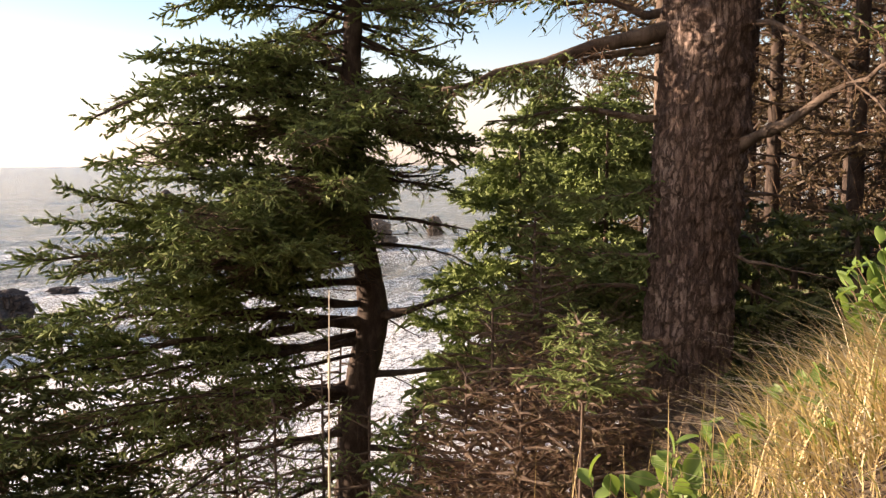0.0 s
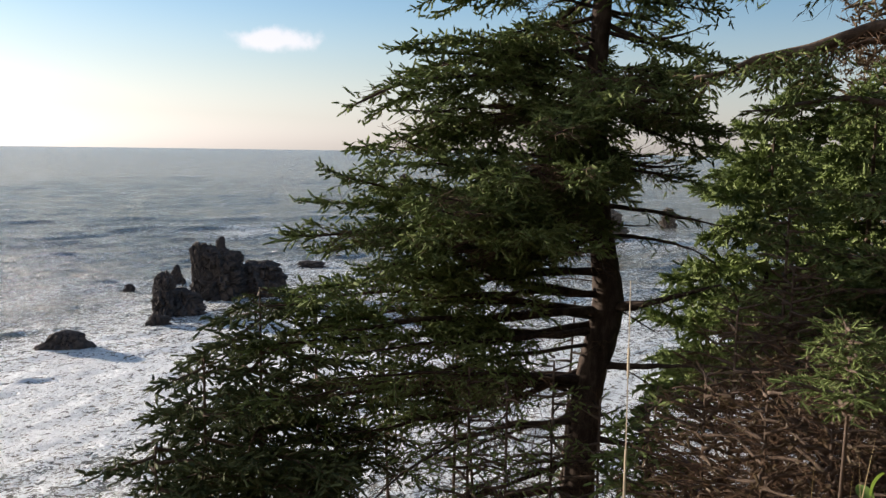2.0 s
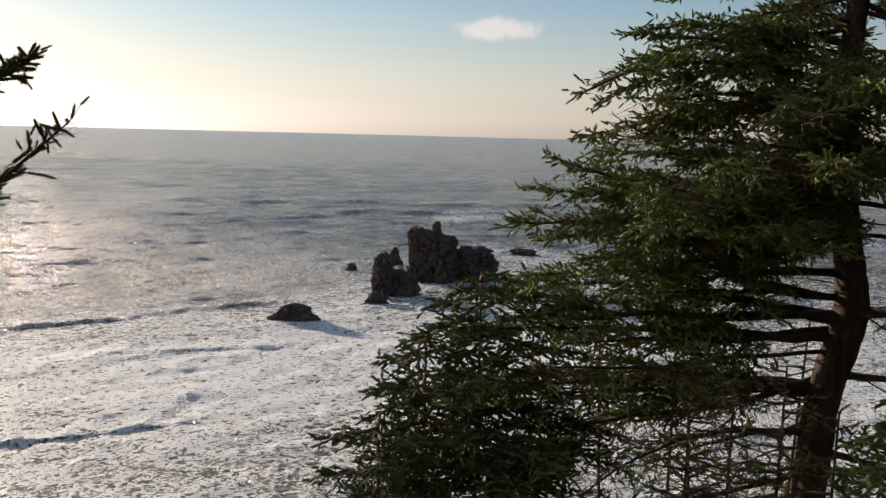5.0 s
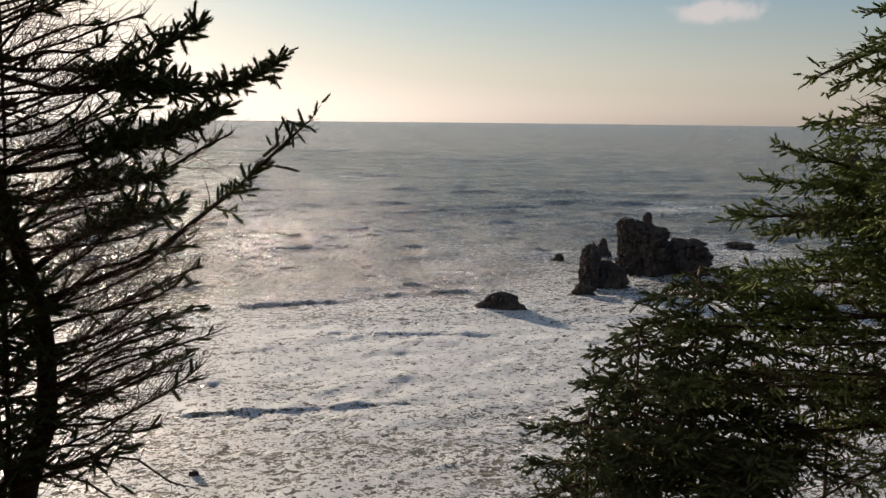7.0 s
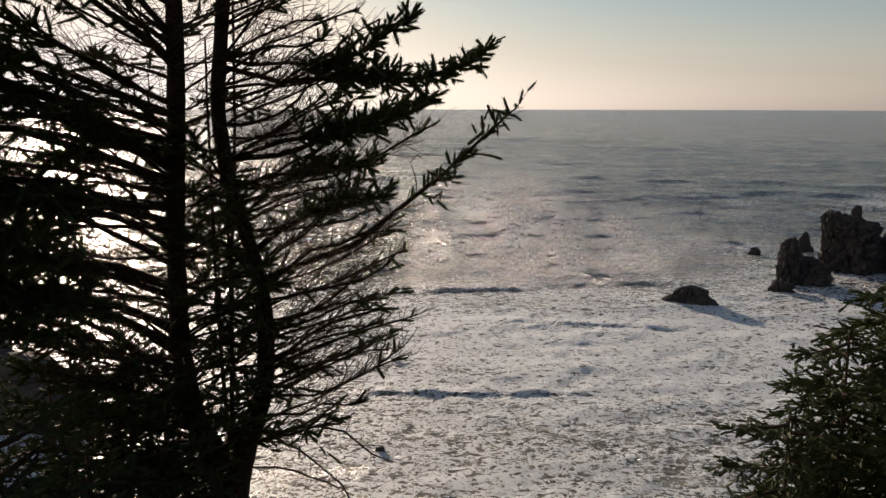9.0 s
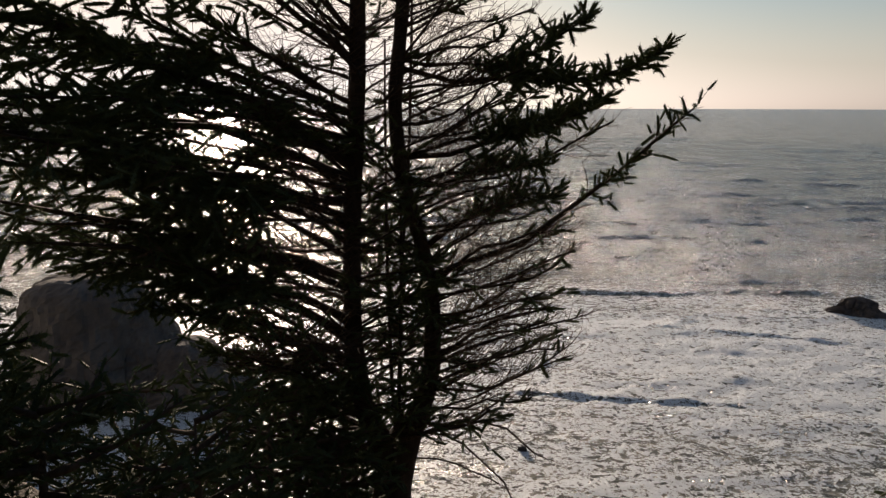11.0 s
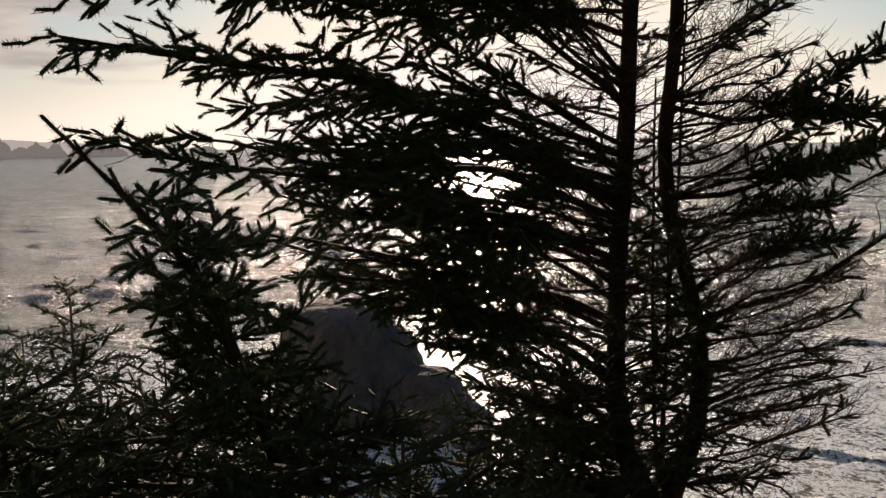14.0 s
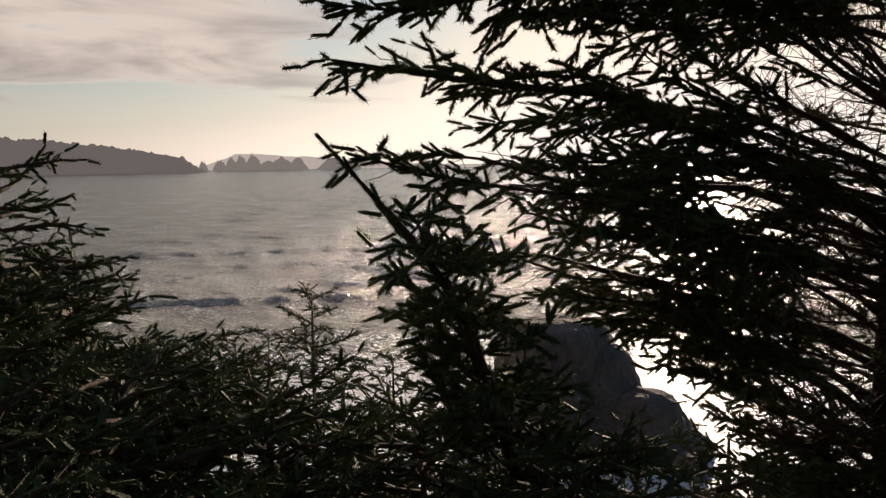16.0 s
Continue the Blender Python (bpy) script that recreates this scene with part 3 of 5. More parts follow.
# ---- the sea, to the horizon, with swell, breakers and foam ----
azs = np.concatenate([np.arange(-28, 20, 0.46), np.arange(20, 75, 0.26), np.arange(75, 132, 0.40), np.arange(132, 332, 4.0)])
rs = np.concatenate([np.geomspace(28, 70, 24)[:-1], np.geomspace(70, 210, 290)[:-1], np.geomspace(210, 420, 120)[:-1], np.geomspace(420, 900, 70)[:-1], np.geomspace(900, 4960, 26)])
A, R, quads = polar_sheet(azs, rs)
X, Y = -np.sin(np.radians(A)) * R, np.cos(np.radians(A)) * R
# swell runs in from the open sea (from bearing 62) towards the shore
swell_dir = np.array([math.sin(radians(62)), -math.cos(radians(62))])
along = X * swell_dir[0] + Y * swell_dir[1]
across = -X * swell_dir[1] + Y * swell_dir[0]
warp = 9 * np.sin(across / 60) + 5 * np.sin(across / 23 + 1) + 3 * np.sin(across / 11 + along / 40)
Z = np.zeros_like(X)
wave_rng = np.random.default_rng(4)
for k in range(46):
    wave = 4.5 * (60 / 4.5) ** (k / 45)
    turn = wave_rng.normal(0, 0.30)
    ph2 = (along * math.cos(turn) + across * math.sin(turn) + 0.4 * warp) * 2 * math.pi / wave + wave_rng.uniform(0, 6.28)
    Z += (0.012 + 0.016 * smooth(18, 8, wave) + 0.004 * smooth(8, 16, wave)) * wave ** 0.42 * np.sin(ph2) * np.clip(1.25 - R / (wave * 75), 0, 1)
Z = Z * (0.30 + 0.55 * smooth(140, 300, R))
Z = Z + 0.35 * np.maximum(Z, 0) ** 1.5
# short steep chop in the broken water
chop = np.zeros_like(X)
for k in range(30):
    wave = 2.0 * (8.0 / 2.0) ** (k / 29)
    turn = wave_rng.normal(0, 0.65)
    ph2 = (along * math.cos(turn) + across * math.sin(turn) + 0.25 * warp) * 2 * math.pi / wave + wave_rng.uniform(0, 6.28)
    chop += 0.0022 * wave * np.sin(ph2) * np.clip(1.6 - R / (wave * 62), 0, 1)
Z = Z + chop + 0.8 * np.maximum(chop, 0) ** 1.6
foam = 0.60 * smooth(190, 140, R) + 0.06 * smooth(120, 90, R) - 0.35 * smooth(95, 112, A) * smooth(120, 190, R) - 0.20 * smooth(54, 40, A) * smooth(110, 85, R)
foam += 0.26 * smooth(96, 108, R) * smooth(150, 134, R) + 0.14 * smooth(330, 200, R) * smooth(58, 40, A) + 1.2 * np.clip(chop, -0.2, 0.2) * smooth(230, 150, R)


def breaker(dist, az0, az1, height, width, white, bow=0.0, wig=0.0, ph=0.0, slope=0.0):
    """A breaking crest: a ridge along a line of near-constant distance, white on its shore side."""
    mid = (az0 + az1) / 2
    line = dist + slope * (A - mid) + bow * ((A - mid) / 20) ** 2 + wig * (2.2 * np.sin(A / 3.4 + ph) + 0.8 * np.sin(A / 1.3 + ph * 2) + 0.5 * np.sin(A / 0.55 + ph))
    fade = smooth(az0 - 4, az0 + 4, A) * smooth(az1 + 4, az1 - 4, A)
    fade = fade * np.clip(0.80 + 0.18 * np.sin(A * 0.61 + ph * 3 + 1) + 0.16 * np.sin(A * 1.9 + ph) + 0.14 * np.sin(A * 4.3 + ph * 5), 0.35, 1.2)
    d = (R - line) / width
    shape = np.where(d < 0, np.exp(-(d / 0.55) ** 2), np.exp(-(d / 1.6) ** 2))
    face = np.exp(-((d + 0.75) / 0.45) ** 2)
    trail = np.exp(-((d - 1.3) / 1.6) ** 2)
    global Z, foam
    Z += height * shape * fade
    foam += fade * (white * trail - 0.45 * face)


breaker(137, 39, 54, 0.30, 1.2, 0.5, 5.0, 0.22)
breaker(102, 45, 60, 0.24, 0.9, 0.35, 3.0, 0.3, 1.0)
breaker(164, 41, 61, 0.4, 2.2, 0.05, 0.0, 0.8, 2.0, -0.75)
breaker(222, 97, 119, 1.1, 5.5, 0.3, 50, 1.0, 0.4)
breaker(345, 95, 118, 1.0, 9.0, 0.05, 70, 2.0, 2.0)
breaker(300, 104, 108, 1.0, 6.0, 0.05, 10, 1.0, 2.0)
breaker(410, 10, 30, 0.8, 10.0, 0.3, 12, 3.0, 1.7)
for az, r, spread, amt in ((33.5, 176, 16, 0.42), (38, 222, 13, 0.28), (42, 200, 12, 0.2), (29, 210, 18, 0.4), (39, 152, 9, 0.3), (27, 350, 28, 0.45), (24, 250, 14, 0.4), (85, 104, 16, 0.4), (3, 340, 40, 0.5), (12, 200, 50, 0.35)):
    foam += amt * np.exp(-(((X + math.sin(radians(az)) * r) ** 2 + (Y - math.cos(radians(az)) * r) ** 2) / spread ** 2))
water = np.stack([X, Y, SEA_LEVEL + Z], -1).reshape(-1, 3)
sea_mesh = tri_mesh("sea", water, quads, SEA, True)
attr = sea_mesh.attributes.new("foam", "FLOAT", "POINT")
attr.data.foreach_set("value", np.clip(foam, 0, 1).astype(np.float32).ravel())
sea = tagged(new("sea", sea_mesh), "grey-green ocean with breaking surf and white foam", "water", kind="structure")


# ---- sea rocks ----
def sea_rock(name, place, width, depth, height, label, seed, lean=(0, 0), taper=0.5, rough=0.3, freq=1.6, mat=None, group="sea rocks", flat=0.25, slope=0.0, crag=0.16):
    """A wave-cut rock: rings that narrow upwards, split into crags by cell noise, its foot below the water, its top falling by slope to one side."""
    sides, rings = 72, 44
    verts = []
    off = Vector((seed * 17.3, seed * 9.1, seed * 3.7))
    for i in range(rings + 1):
        u = i / rings
        w = max(0.0, (u - (1 - flat)) / flat) * math.pi / 2
        knee = height * (1 - 0.75 * flat)
        z = -2.5 + (knee + 2.5) * min(u / (1 - flat), 1.0) + (height - knee) * math.sin(w)
        cap = max(0.0, math.cos(w)) ** 0.8
        body = (1 - taper * min(u / (1 - flat), 1.0)) * cap
        for j in range(sides):
            a = 2 * math.pi * j / sides
            d = Vector((math.cos(a), math.sin(a), 0))
            q = Vector((d.x * width / 2 * body, d.y * depth / 2 * body, z))
            n = noise.fractal(Vector((q.x, q.y, q.z * 0.7)) * freq / max(width, 1) * 4 + off, 0.75, 2.2, 5)
            ridge = abs(noise.noise(Vector((a * 2.2, z * 0.15, seed)) + off))
            cells = noise.voronoi(Vector((q.x, q.y, q.z * 0.55)) * 0.75 + off)[0]
            k = 1 + rough * n - rough * 0.6 * ridge - crag * (cells[1] - cells[0] < 0.16) - crag * (cells[0] - 0.4)
            drop = slope * (q.x / (width / 2)) * height * max(u, 0) ** 2
            verts.append((q.x * k + lean[0] * u * height, q.y * k + lean[1] * u * height, z + rough * 0.35 * height * n * u - drop - crag * 0.10 * height * cells[0] * u))
    f = [(i * sides + j, i * sides + (j + 1) % sides, (i + 1) * sides + (j + 1) % sides, (i + 1) * sides + j) for i in range(rings) for j in range(sides)]
    ob = new(name, tri_mesh(name, verts, f, mat or ROCK, False))
    ob.location = place
    ob.rotation_euler = (0, 0, radians(az_of(place)[0]))
    return tagged(ob, label, "rock", group)


def on_sea(az, r):
    return bearing(az, r, SEA_LEVEL)


sea_rock("sea_rock", on_sea(33.3, 180), 5.0, 6, 9.0, "dark basalt finger rock leaning over white surf", 1, (0.12, 0), 0.15, 0.22, flat=0.35)
sea_rock("sea_rock", on_sea(32.0, 182), 13, 9, 5.2, "low dark rock shoulder joining two sea stacks", 2, (0, 0), 0.5, 0.30, slope=0.25)
sea_rock("sea_rock", on_sea(29.6, 200), 12.5, 11, 11.4, "tall dark basalt sea stack with a broken top", 3, (0, 0), 0.16, 0.22, 2.0, flat=0.22, slope=0.14)
sea_rock("sea_rock", on_sea(30.75, 199), 5.0, 5, 12.6, "square dark horn of a basalt sea stack", 4, (-0.02, 0), 0.10, 0.20, flat=0.12)
sea_rock("sea_rock", on_sea(29.55, 200), 5.4, 4, 13.9, "narrow upper horn of a basalt sea stack", 5, (0.0, 0), 0.62, 0.18, flat=0.12)
sea_rock("sea_rock", on_sea(27.05, 203), 14.5, 13, 7.9, "broad rounded dark basalt sea stack in surf", 6, (0, 0), 0.25, 0.22, flat=0.5)
sea_rock("sea_rock", on_sea(32.3, 222), 7, 5, 4.6, "small pointed dark rock awash in surf", 7, (0, 0), 0.75, 0.3)
sea_rock("sea_rock", on_sea(33.5, 172), 10, 6, 1.9, "low wave-washed rock ledge at the foot of a stack", 8, (0, 0), 0.6, 0.5, flat=0.6)
sea_rock("sea_rock", on_sea(39.2, 156), 15, 8, 3.1, "low rounded black rock awash in foam", 9, (0.35, 0), 0.55, 0.2, flat=0.6)
sea_rock("sea_rock", on_sea(35.2, 214), 5, 3, 1.5, "small flat rock awash", 10, (0, 0), 0.6, 0.4, flat=0.7)
sea_rock("sea_rock", on_sea(59.6, 84), 2.6, 1.8, 0.45, "small dark boulder awash in foam", 11, (0, 0), 0.6, 0.4, flat=0.7)
sea_rock("sea_rock", on_sea(23.8, 250), 14, 9, 1.3, "low broken reef in white surf", 12, (0, 0), 0.5, 0.5)
sea_rock("sea_rock", on_sea(4.2, 340), 19, 16, 11, "brown sea stack standing in surf", 13, (0, 0), 0.45, 0.3, mat=HEADROCK)
sea_rock("sea_rock", on_sea(0.3, 400), 8.5, 8, 8.5, "small brown sea stack in surf", 14, (0, 0), 0.35, 0.3, mat=HEADROCK)
sea_rock("sea_rock", on_sea(17.6, 620), 17, 15, 14, "tall dark sea stack far out", 15, (0, 0), 0.5, 0.25)
# the large rock under the brow
sea_rock("sea_rock", on_sea(88.2, 112), 19, 20, 14.6, "large grey rounded sea rock under the cliff", 16, (0.02, 0), 0.22, 0.08, 1.0, HEADROCK, flat=0.30, crag=0.03)
sea_rock("sea_rock", on_sea(84.6, 110), 18, 18, 11.8, "sloping grey shoulder of a large sea rock", 17, (-0.12, 0), 0.55, 0.10, 1.0, HEADROCK, flat=0.4, crag=0.03)
sea_rock("sea_rock", on_sea(81.6, 106), 17, 16, 7.0, "low grey foot of a large sea rock", 18, (-0.2, 0), 0.5, 0.14, 1.3, HEADROCK, flat=0.5, crag=0.03)
sea_rock("sea_rock", on_sea(79.4, 98), 7, 12, 1.8, "wave-washed grey toe of a large sea rock", 19, (0, 0), 0.5, 0.18, 1.3, HEADROCK, flat=0.6, crag=0.03)


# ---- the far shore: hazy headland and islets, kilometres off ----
def painted_haze(name, tone, veil_glow):
    """Distant land with bright sea haze painted in, as emission over its colour."""
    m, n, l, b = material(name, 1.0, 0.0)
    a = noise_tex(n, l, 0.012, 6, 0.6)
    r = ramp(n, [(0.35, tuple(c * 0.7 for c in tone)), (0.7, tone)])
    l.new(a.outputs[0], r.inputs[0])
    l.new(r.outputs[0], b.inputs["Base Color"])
    b.inputs["Emission Color"].default_value = (*veil_glow, 1)
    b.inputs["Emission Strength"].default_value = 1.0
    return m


HAZE_NEAR = painted_haze("headland_haze_glow", (0.05, 0.05, 0.05), (0.115, 0.108, 0.104))
HAZE_FAR = painted_haze("islets_haze_glow", (0.05, 0.05, 0.05), (0.17, 0.16, 0.15))
HAZE_THIN = painted_haze("hills_haze_glow", (0.05, 0.05, 0.05), (0.40, 0.375, 0.345))


def far_ridge(name, az0, az1, r, profile, mat, label, seed, teeth=0.0, thick=160, steps=260):
    """A far wooded ridge with a ragged skyline; profile gives its height along it (0 to 1)."""
    verts, faces = [], []
    for i in range(steps + 1):
        u = i / steps
        az = az0 + (az1 - az0) * u
        h = profile(u)
        h = h * (1 + 0.10 * noise.fractal(Vector((u * 9, seed, 0)), 0.7, 2, 4)) + teeth * max(0, noise.noise(Vector((u * steps * 0.42, seed * 3.1, 0.5)))) * min(1, h / 15 + 0.2)
        for dr, k in ((0, -0.05), (thick * 0.15, 0.7), (thick * 0.4, 1.0), (thick, 0.0)):
            p = bearing(az, r + dr, SEA_LEVEL - 2 + max(h, 0.0) * max(k, 0) - (2 if k < 0 else 0))
            verts.append(tuple(p))
    for i in range(steps):
        for j in range(3):
            a = i * 4 + j
            faces.append((a, a + 1, a + 5, a + 4))
    ob = new(name, tri_mesh(name, verts, faces, mat, False))
    return tagged(ob, label, "headland", kind="structure")


far_ridge("backdrop_headland", 132, 110.6, 3600, lambda u: 190 * (1 - u) ** 0.45 * min(1, (1 - u) * 14), HAZE_NEAR, "grey wooded headland veiled by painted haze", 1, 15)
far_ridge("backdrop_hills", 112, 88, 4700, lambda u: 95 * (0.55 + 0.35 * math.sin(u * 5 + 1)) * min(1, (1 - u) * 5, u * 8), HAZE_THIN, "pale far hills with painted haze", 2, 0)


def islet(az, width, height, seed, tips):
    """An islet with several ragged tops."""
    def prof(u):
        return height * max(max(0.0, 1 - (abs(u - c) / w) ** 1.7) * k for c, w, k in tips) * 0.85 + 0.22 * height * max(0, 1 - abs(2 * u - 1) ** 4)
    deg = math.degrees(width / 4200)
    return far_ridge("backdrop_islet", az + deg / 2, az - deg / 2, 4200, prof, HAZE_FAR, "small jagged islet with trees and painted haze", seed, 22, 60, 90)


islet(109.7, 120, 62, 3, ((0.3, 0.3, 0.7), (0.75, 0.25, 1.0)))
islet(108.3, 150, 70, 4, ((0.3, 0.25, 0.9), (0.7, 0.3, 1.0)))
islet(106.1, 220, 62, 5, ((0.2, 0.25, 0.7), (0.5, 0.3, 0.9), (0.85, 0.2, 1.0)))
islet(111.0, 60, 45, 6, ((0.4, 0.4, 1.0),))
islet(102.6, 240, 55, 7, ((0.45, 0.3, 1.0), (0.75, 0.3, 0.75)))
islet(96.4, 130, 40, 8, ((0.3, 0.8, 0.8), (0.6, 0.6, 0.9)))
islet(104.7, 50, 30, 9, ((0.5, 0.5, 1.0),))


# ---- trees ----
def shoot_set(seed, count, needle, width, length, kinds=5, spread=52, core=0.0, tip=True):
    r = np.random.default_rng(seed)
    return [needle_shoot(r, count, needle, width, length, spread, core, tip) for _ in range(kinds)]


SHOOT_NEAR = shoot_set(1, 46, 0.0185, 0.0036, 0.066, 8, 74, 0.0068)
SHOOT_BUSH = shoot_set(4, 22, 0.0175, 0.0048, 0.060, 6, 74, 0.0078)
SHOOT_MID = shoot_set(2, 17, 0.024, 0.0064, 0.074, 7, 66, 0.0115, False)
SHOOT_SPRIG = shoot_set(8, 30, 0.017, 0.0032, 0.065, 6, 60, 0.0045)
SHOOT_FAR = shoot_set(3, 7, 0.055, 0.024, 0.12, 5, 68, 0.018, False)
SHOOT_WOODS = shoot_set(6, 9, 0.060, 0.022, 0.15, 5, 62, 0.012, False)

STYLE = {
    "d": dict(size=1.05, per=10, long=0.24, first=0.16, bare=0.16, leaf=0.97, hang=0.16, upturn=0.14, fork=19, gap=0.056, rad=0.007, most=0.62, least=0.32, twig=0.10, lift=0.30, ruffle=0.42, stray=0.32),
    "l": dict(size=1.10, per=9, long=0.20, first=0.16, bare=0.22, leaf=0.96, hang=0.14, upturn=0.14, fork=18, gap=0.058, rad=0.006, most=0.60, least=0.32, twig=0.10, lift=0.35, ruffle=0.42, stray=0.32),
    "t": dict(per=9, long=0.28, first=0.2, bare=0.35, leaf=0.65, hang=0.35, fork=10, gap=0.10, rad=0.008, most=0.8, least=0.15, twig=0.08, lift=0.25),
    "o": dict(per=12, long=0.28, first=0.35, bare=0.5, leaf=0.95, hang=0.4, fork=13, gap=0.075, rad=0.009, most=0.9, least=0.3, twig=0.10, lift=0.25, ruffle=0.25),
    "b": dict(per=7, long=0.28, first=0.2, bare=2.0, leaf=0.0, hang=0.2, fork=8, gap=0.1, rad=0.007, most=0.6, least=0.1, twig=0.08, lift=0.35),
}


def auto_limbs(rng, z0, z1, count, reach0, reach1, heading=(0, 360), kind="d", rise=-0.15, rad=0.035):
    """Limbs at even steps up a trunk, reach running from reach0 at the foot to reach1 at the top."""
    out = []
    for i in range(count):
        u = (i + rng.uniform(0, 0.8)) / count
        hd = heading[0] + (heading[1] - heading[0]) * ((i * 0.618 + rng.uniform(0, 0.2)) % 1.0)
        reach = (reach0 + (reach1 - reach0) * u) * rng.uniform(0.75, 1.15)
        out.append((z0 + (z1 - z0) * u, hd, reach, reach * (rise + rng.normal(0, 0.12)), rng.normal(0, 0.05) * reach, rng.normal(0, 0.05) * reach, rad * (0.5 + 0.5 * reach / max(reach0, reach1)), kind))
    return out


def spruce(name, stations, limbs, label, seed, shapes, styles, needles=None, bark=None, sides=12, twig_mat=None, group="", crown_label="", rough=0.10, clump=None):
    r = np.random.default_rng(seed)
    s0 = stations[0]
    tree = thing(name, (s0[1], s0[2], s0[0]), label, "tree", group)
    trunk_mesh(stations, tree, bark or BARK, sides, rough)
    c = Crown(r)
    add_limbs(tree, stations, limbs, c, styles, bark or BARK, r)
    c.build(tree, shapes, needles or NEEDLE, twig_mat or TWIG, crown_label, clump=clump)
    return tree


# the leaning spruce in front of the brow
MAIN = [(-10.6, -1.335, 12.419, 0.33), (-4.83, -1.285, 12.418, 0.235), (-3.34, -1.205, 12.417, 0.215), (-2.2, -0.935, 12.443, 0.225), (-1.16, -1.095, 12.436, 0.16), (-0.3, -1.175, 12.427, 0.15), (0.78, -1.245, 12.418, 0.14), (2.14, -1.165, 12.427, 0.12), (6.0, -1.135, 12.466, 0.03)]
MAIN_UPPER = [
    (1.99, 114, 2.45, -0.16, 0.23, -0.04, 0.04, 'd'),
    (1.16, 124, 2.84, 0.02, 0.17, -0.10, 0.045, 'd'),
    (0.55, 125, 3.45, -0.11, 0.38, -0.02, 0.06, 'd'),
    (0.51, 113, 3.27, -0.56, 0.08, -0.12, 0.04, 'd'),
    (-0.30, 128, 3.82, 0.00, -0.32, -0.30, 0.05, 'd'),
    (-0.53, 129, 4.35, -0.54, -0.16, -0.34, 0.055, 'd'),
    (-1.16, 132, 3.60, -0.33, -0.01, -0.15, 0.05, 'd'),
    (-1.72, 124, 2.57, -0.22, 0.16, 0.00, 0.07, 't'),
]
MAIN_LOWER = [
    (-2.28, 125, 3.84, -0.04, 0.02, -0.16, 0.09, 'l'),
    (-2.32, 121, 4.67, 0.31, 0.17, -0.33, 0.06, 'l'),
    (-2.44, 119, 5.00, -0.15, -0.08, -0.31, 0.06, 'l'),
    (-3.25, 118, 3.59, -0.04, 0.04, -0.07, 0.08, 't'),
    (-3.34, 107, 4.21, -0.41, 0.04, -0.17, 0.05, 'l'),
    (-3.34, 96, 3.39, -1.19, 0.33, -0.03, 0.04, 'l'),
    (2.59, 127, 2.30, -0.49, 0.10, -0.15, 0.04, 'd'),
    (3.18, 124, 1.75, -0.39, 0.06, -0.13, 0.04, 'd'),
]
MAIN_LIMBS = MAIN_UPPER + MAIN_LOWER
MAIN_RIGHT = [
    (1.69, -87, 1.36, -0.07, -0.19, 0.02, 0.04, 't'),
    (0.78, -103, 1.83, -0.55, -0.12, 0.03, 0.04, 'd'),
    (0.09, -87, 1.29, -0.24, -0.19, 0.02, 0.035, 'd'),
    (-0.77, -105, 1.73, -0.20, 0.03, 0.03, 0.04, 't'),
    (-1.24, -95, 1.49, -0.23, 0.15, 0.03, 0.035, 't'),
    (-2.20, -124, 1.69, 0.54, -0.03, -0.11, 0.08, 't'),
    (-3.09, -105, 1.67, 0.27, 0.03, 0.03, 0.06, 'b'),
    (2.07, -88, 1.73, -0.07, -0.03, 0.03, 0.04, 'd'),
    (2.59, -125, 1.63, -0.35, 0.07, 0.07, 0.04, 'd'),
    (3.11, -86, 1.04, -0.14, 0.00, 0.01, 0.03, 'd'),
    (-4.08, -104, 1.77, 0.07, -0.05, 0.00, 0.06, 'b'),
    (-3.83, 101, 1.80, -0.62, 0.12, -0.03, 0.05, 'b'),
]
MAIN_FRONT = [
    (1.01, -168, 2.42, -0.51, 0.08, 0.02, 0.04, 'd'),
    (0.63, 176, 2.56, -0.50, -0.09, -0.03, 0.045, 'd'),
    (0.32, 162, 2.94, -0.61, -0.21, -0.04, 0.045, 'd'),
    (-0.06, 159, 3.17, -0.63, -0.29, -0.25, 0.045, 'd'),
    (0.01, -177, 2.71, -0.24, -0.15, -0.10, 0.04, 'd'),
    (-0.38, 168, 2.57, -0.60, -0.29, -0.09, 0.04, 'd'),
    (0.78, -148, 2.51, -0.08, -0.10, 0.16, 0.04, 'd'),
    (-0.77, 158, 2.59, -0.29, -0.27, -0.41, 0.04, 'd'),
]
r0 = np.random.default_rng(5)
MAIN_ALL = doubled(MAIN_LIMBS + MAIN_RIGHT + MAIN_FRONT, r0, 3, 0.86, 12) + auto_limbs(r0, -1.6, 1.6, 5, 3.6, 2.4, (100, 140), "d", -0.06, 0.045) + auto_limbs(r0, -0.5, 2.4, 7, 1.7, 1.5, (-70, 70), "d") + auto_limbs(r0, 1.3, 5.2, 22, 2.6, 0.5, (0, 360), "d", -0.1) + auto_limbs(r0, -5.4, -2.7, 6, 4.3, 4.0, (105, 150), "t", -0.10, 0.05) + auto_limbs(r0, -4.6, -0.5, 16, 1.0, 0.8, (0, 360), "b", rad=0.02)
LOW_MAIN = [row for row in MAIN_LIMBS if row[0] < 0]
MAIN_ALL = MAIN_ALL + doubled(LOW_MAIN, r0, 2, 0.92, 11, "dl")[len(LOW_MAIN):]
spruce("spruce_tree", MAIN, MAIN_ALL, "tall wind-shaped spruce with a dark crooked trunk", 21, SHOOT_MID, STYLE, bark=SHADE_BARK, clump=(0.6, 0.24))

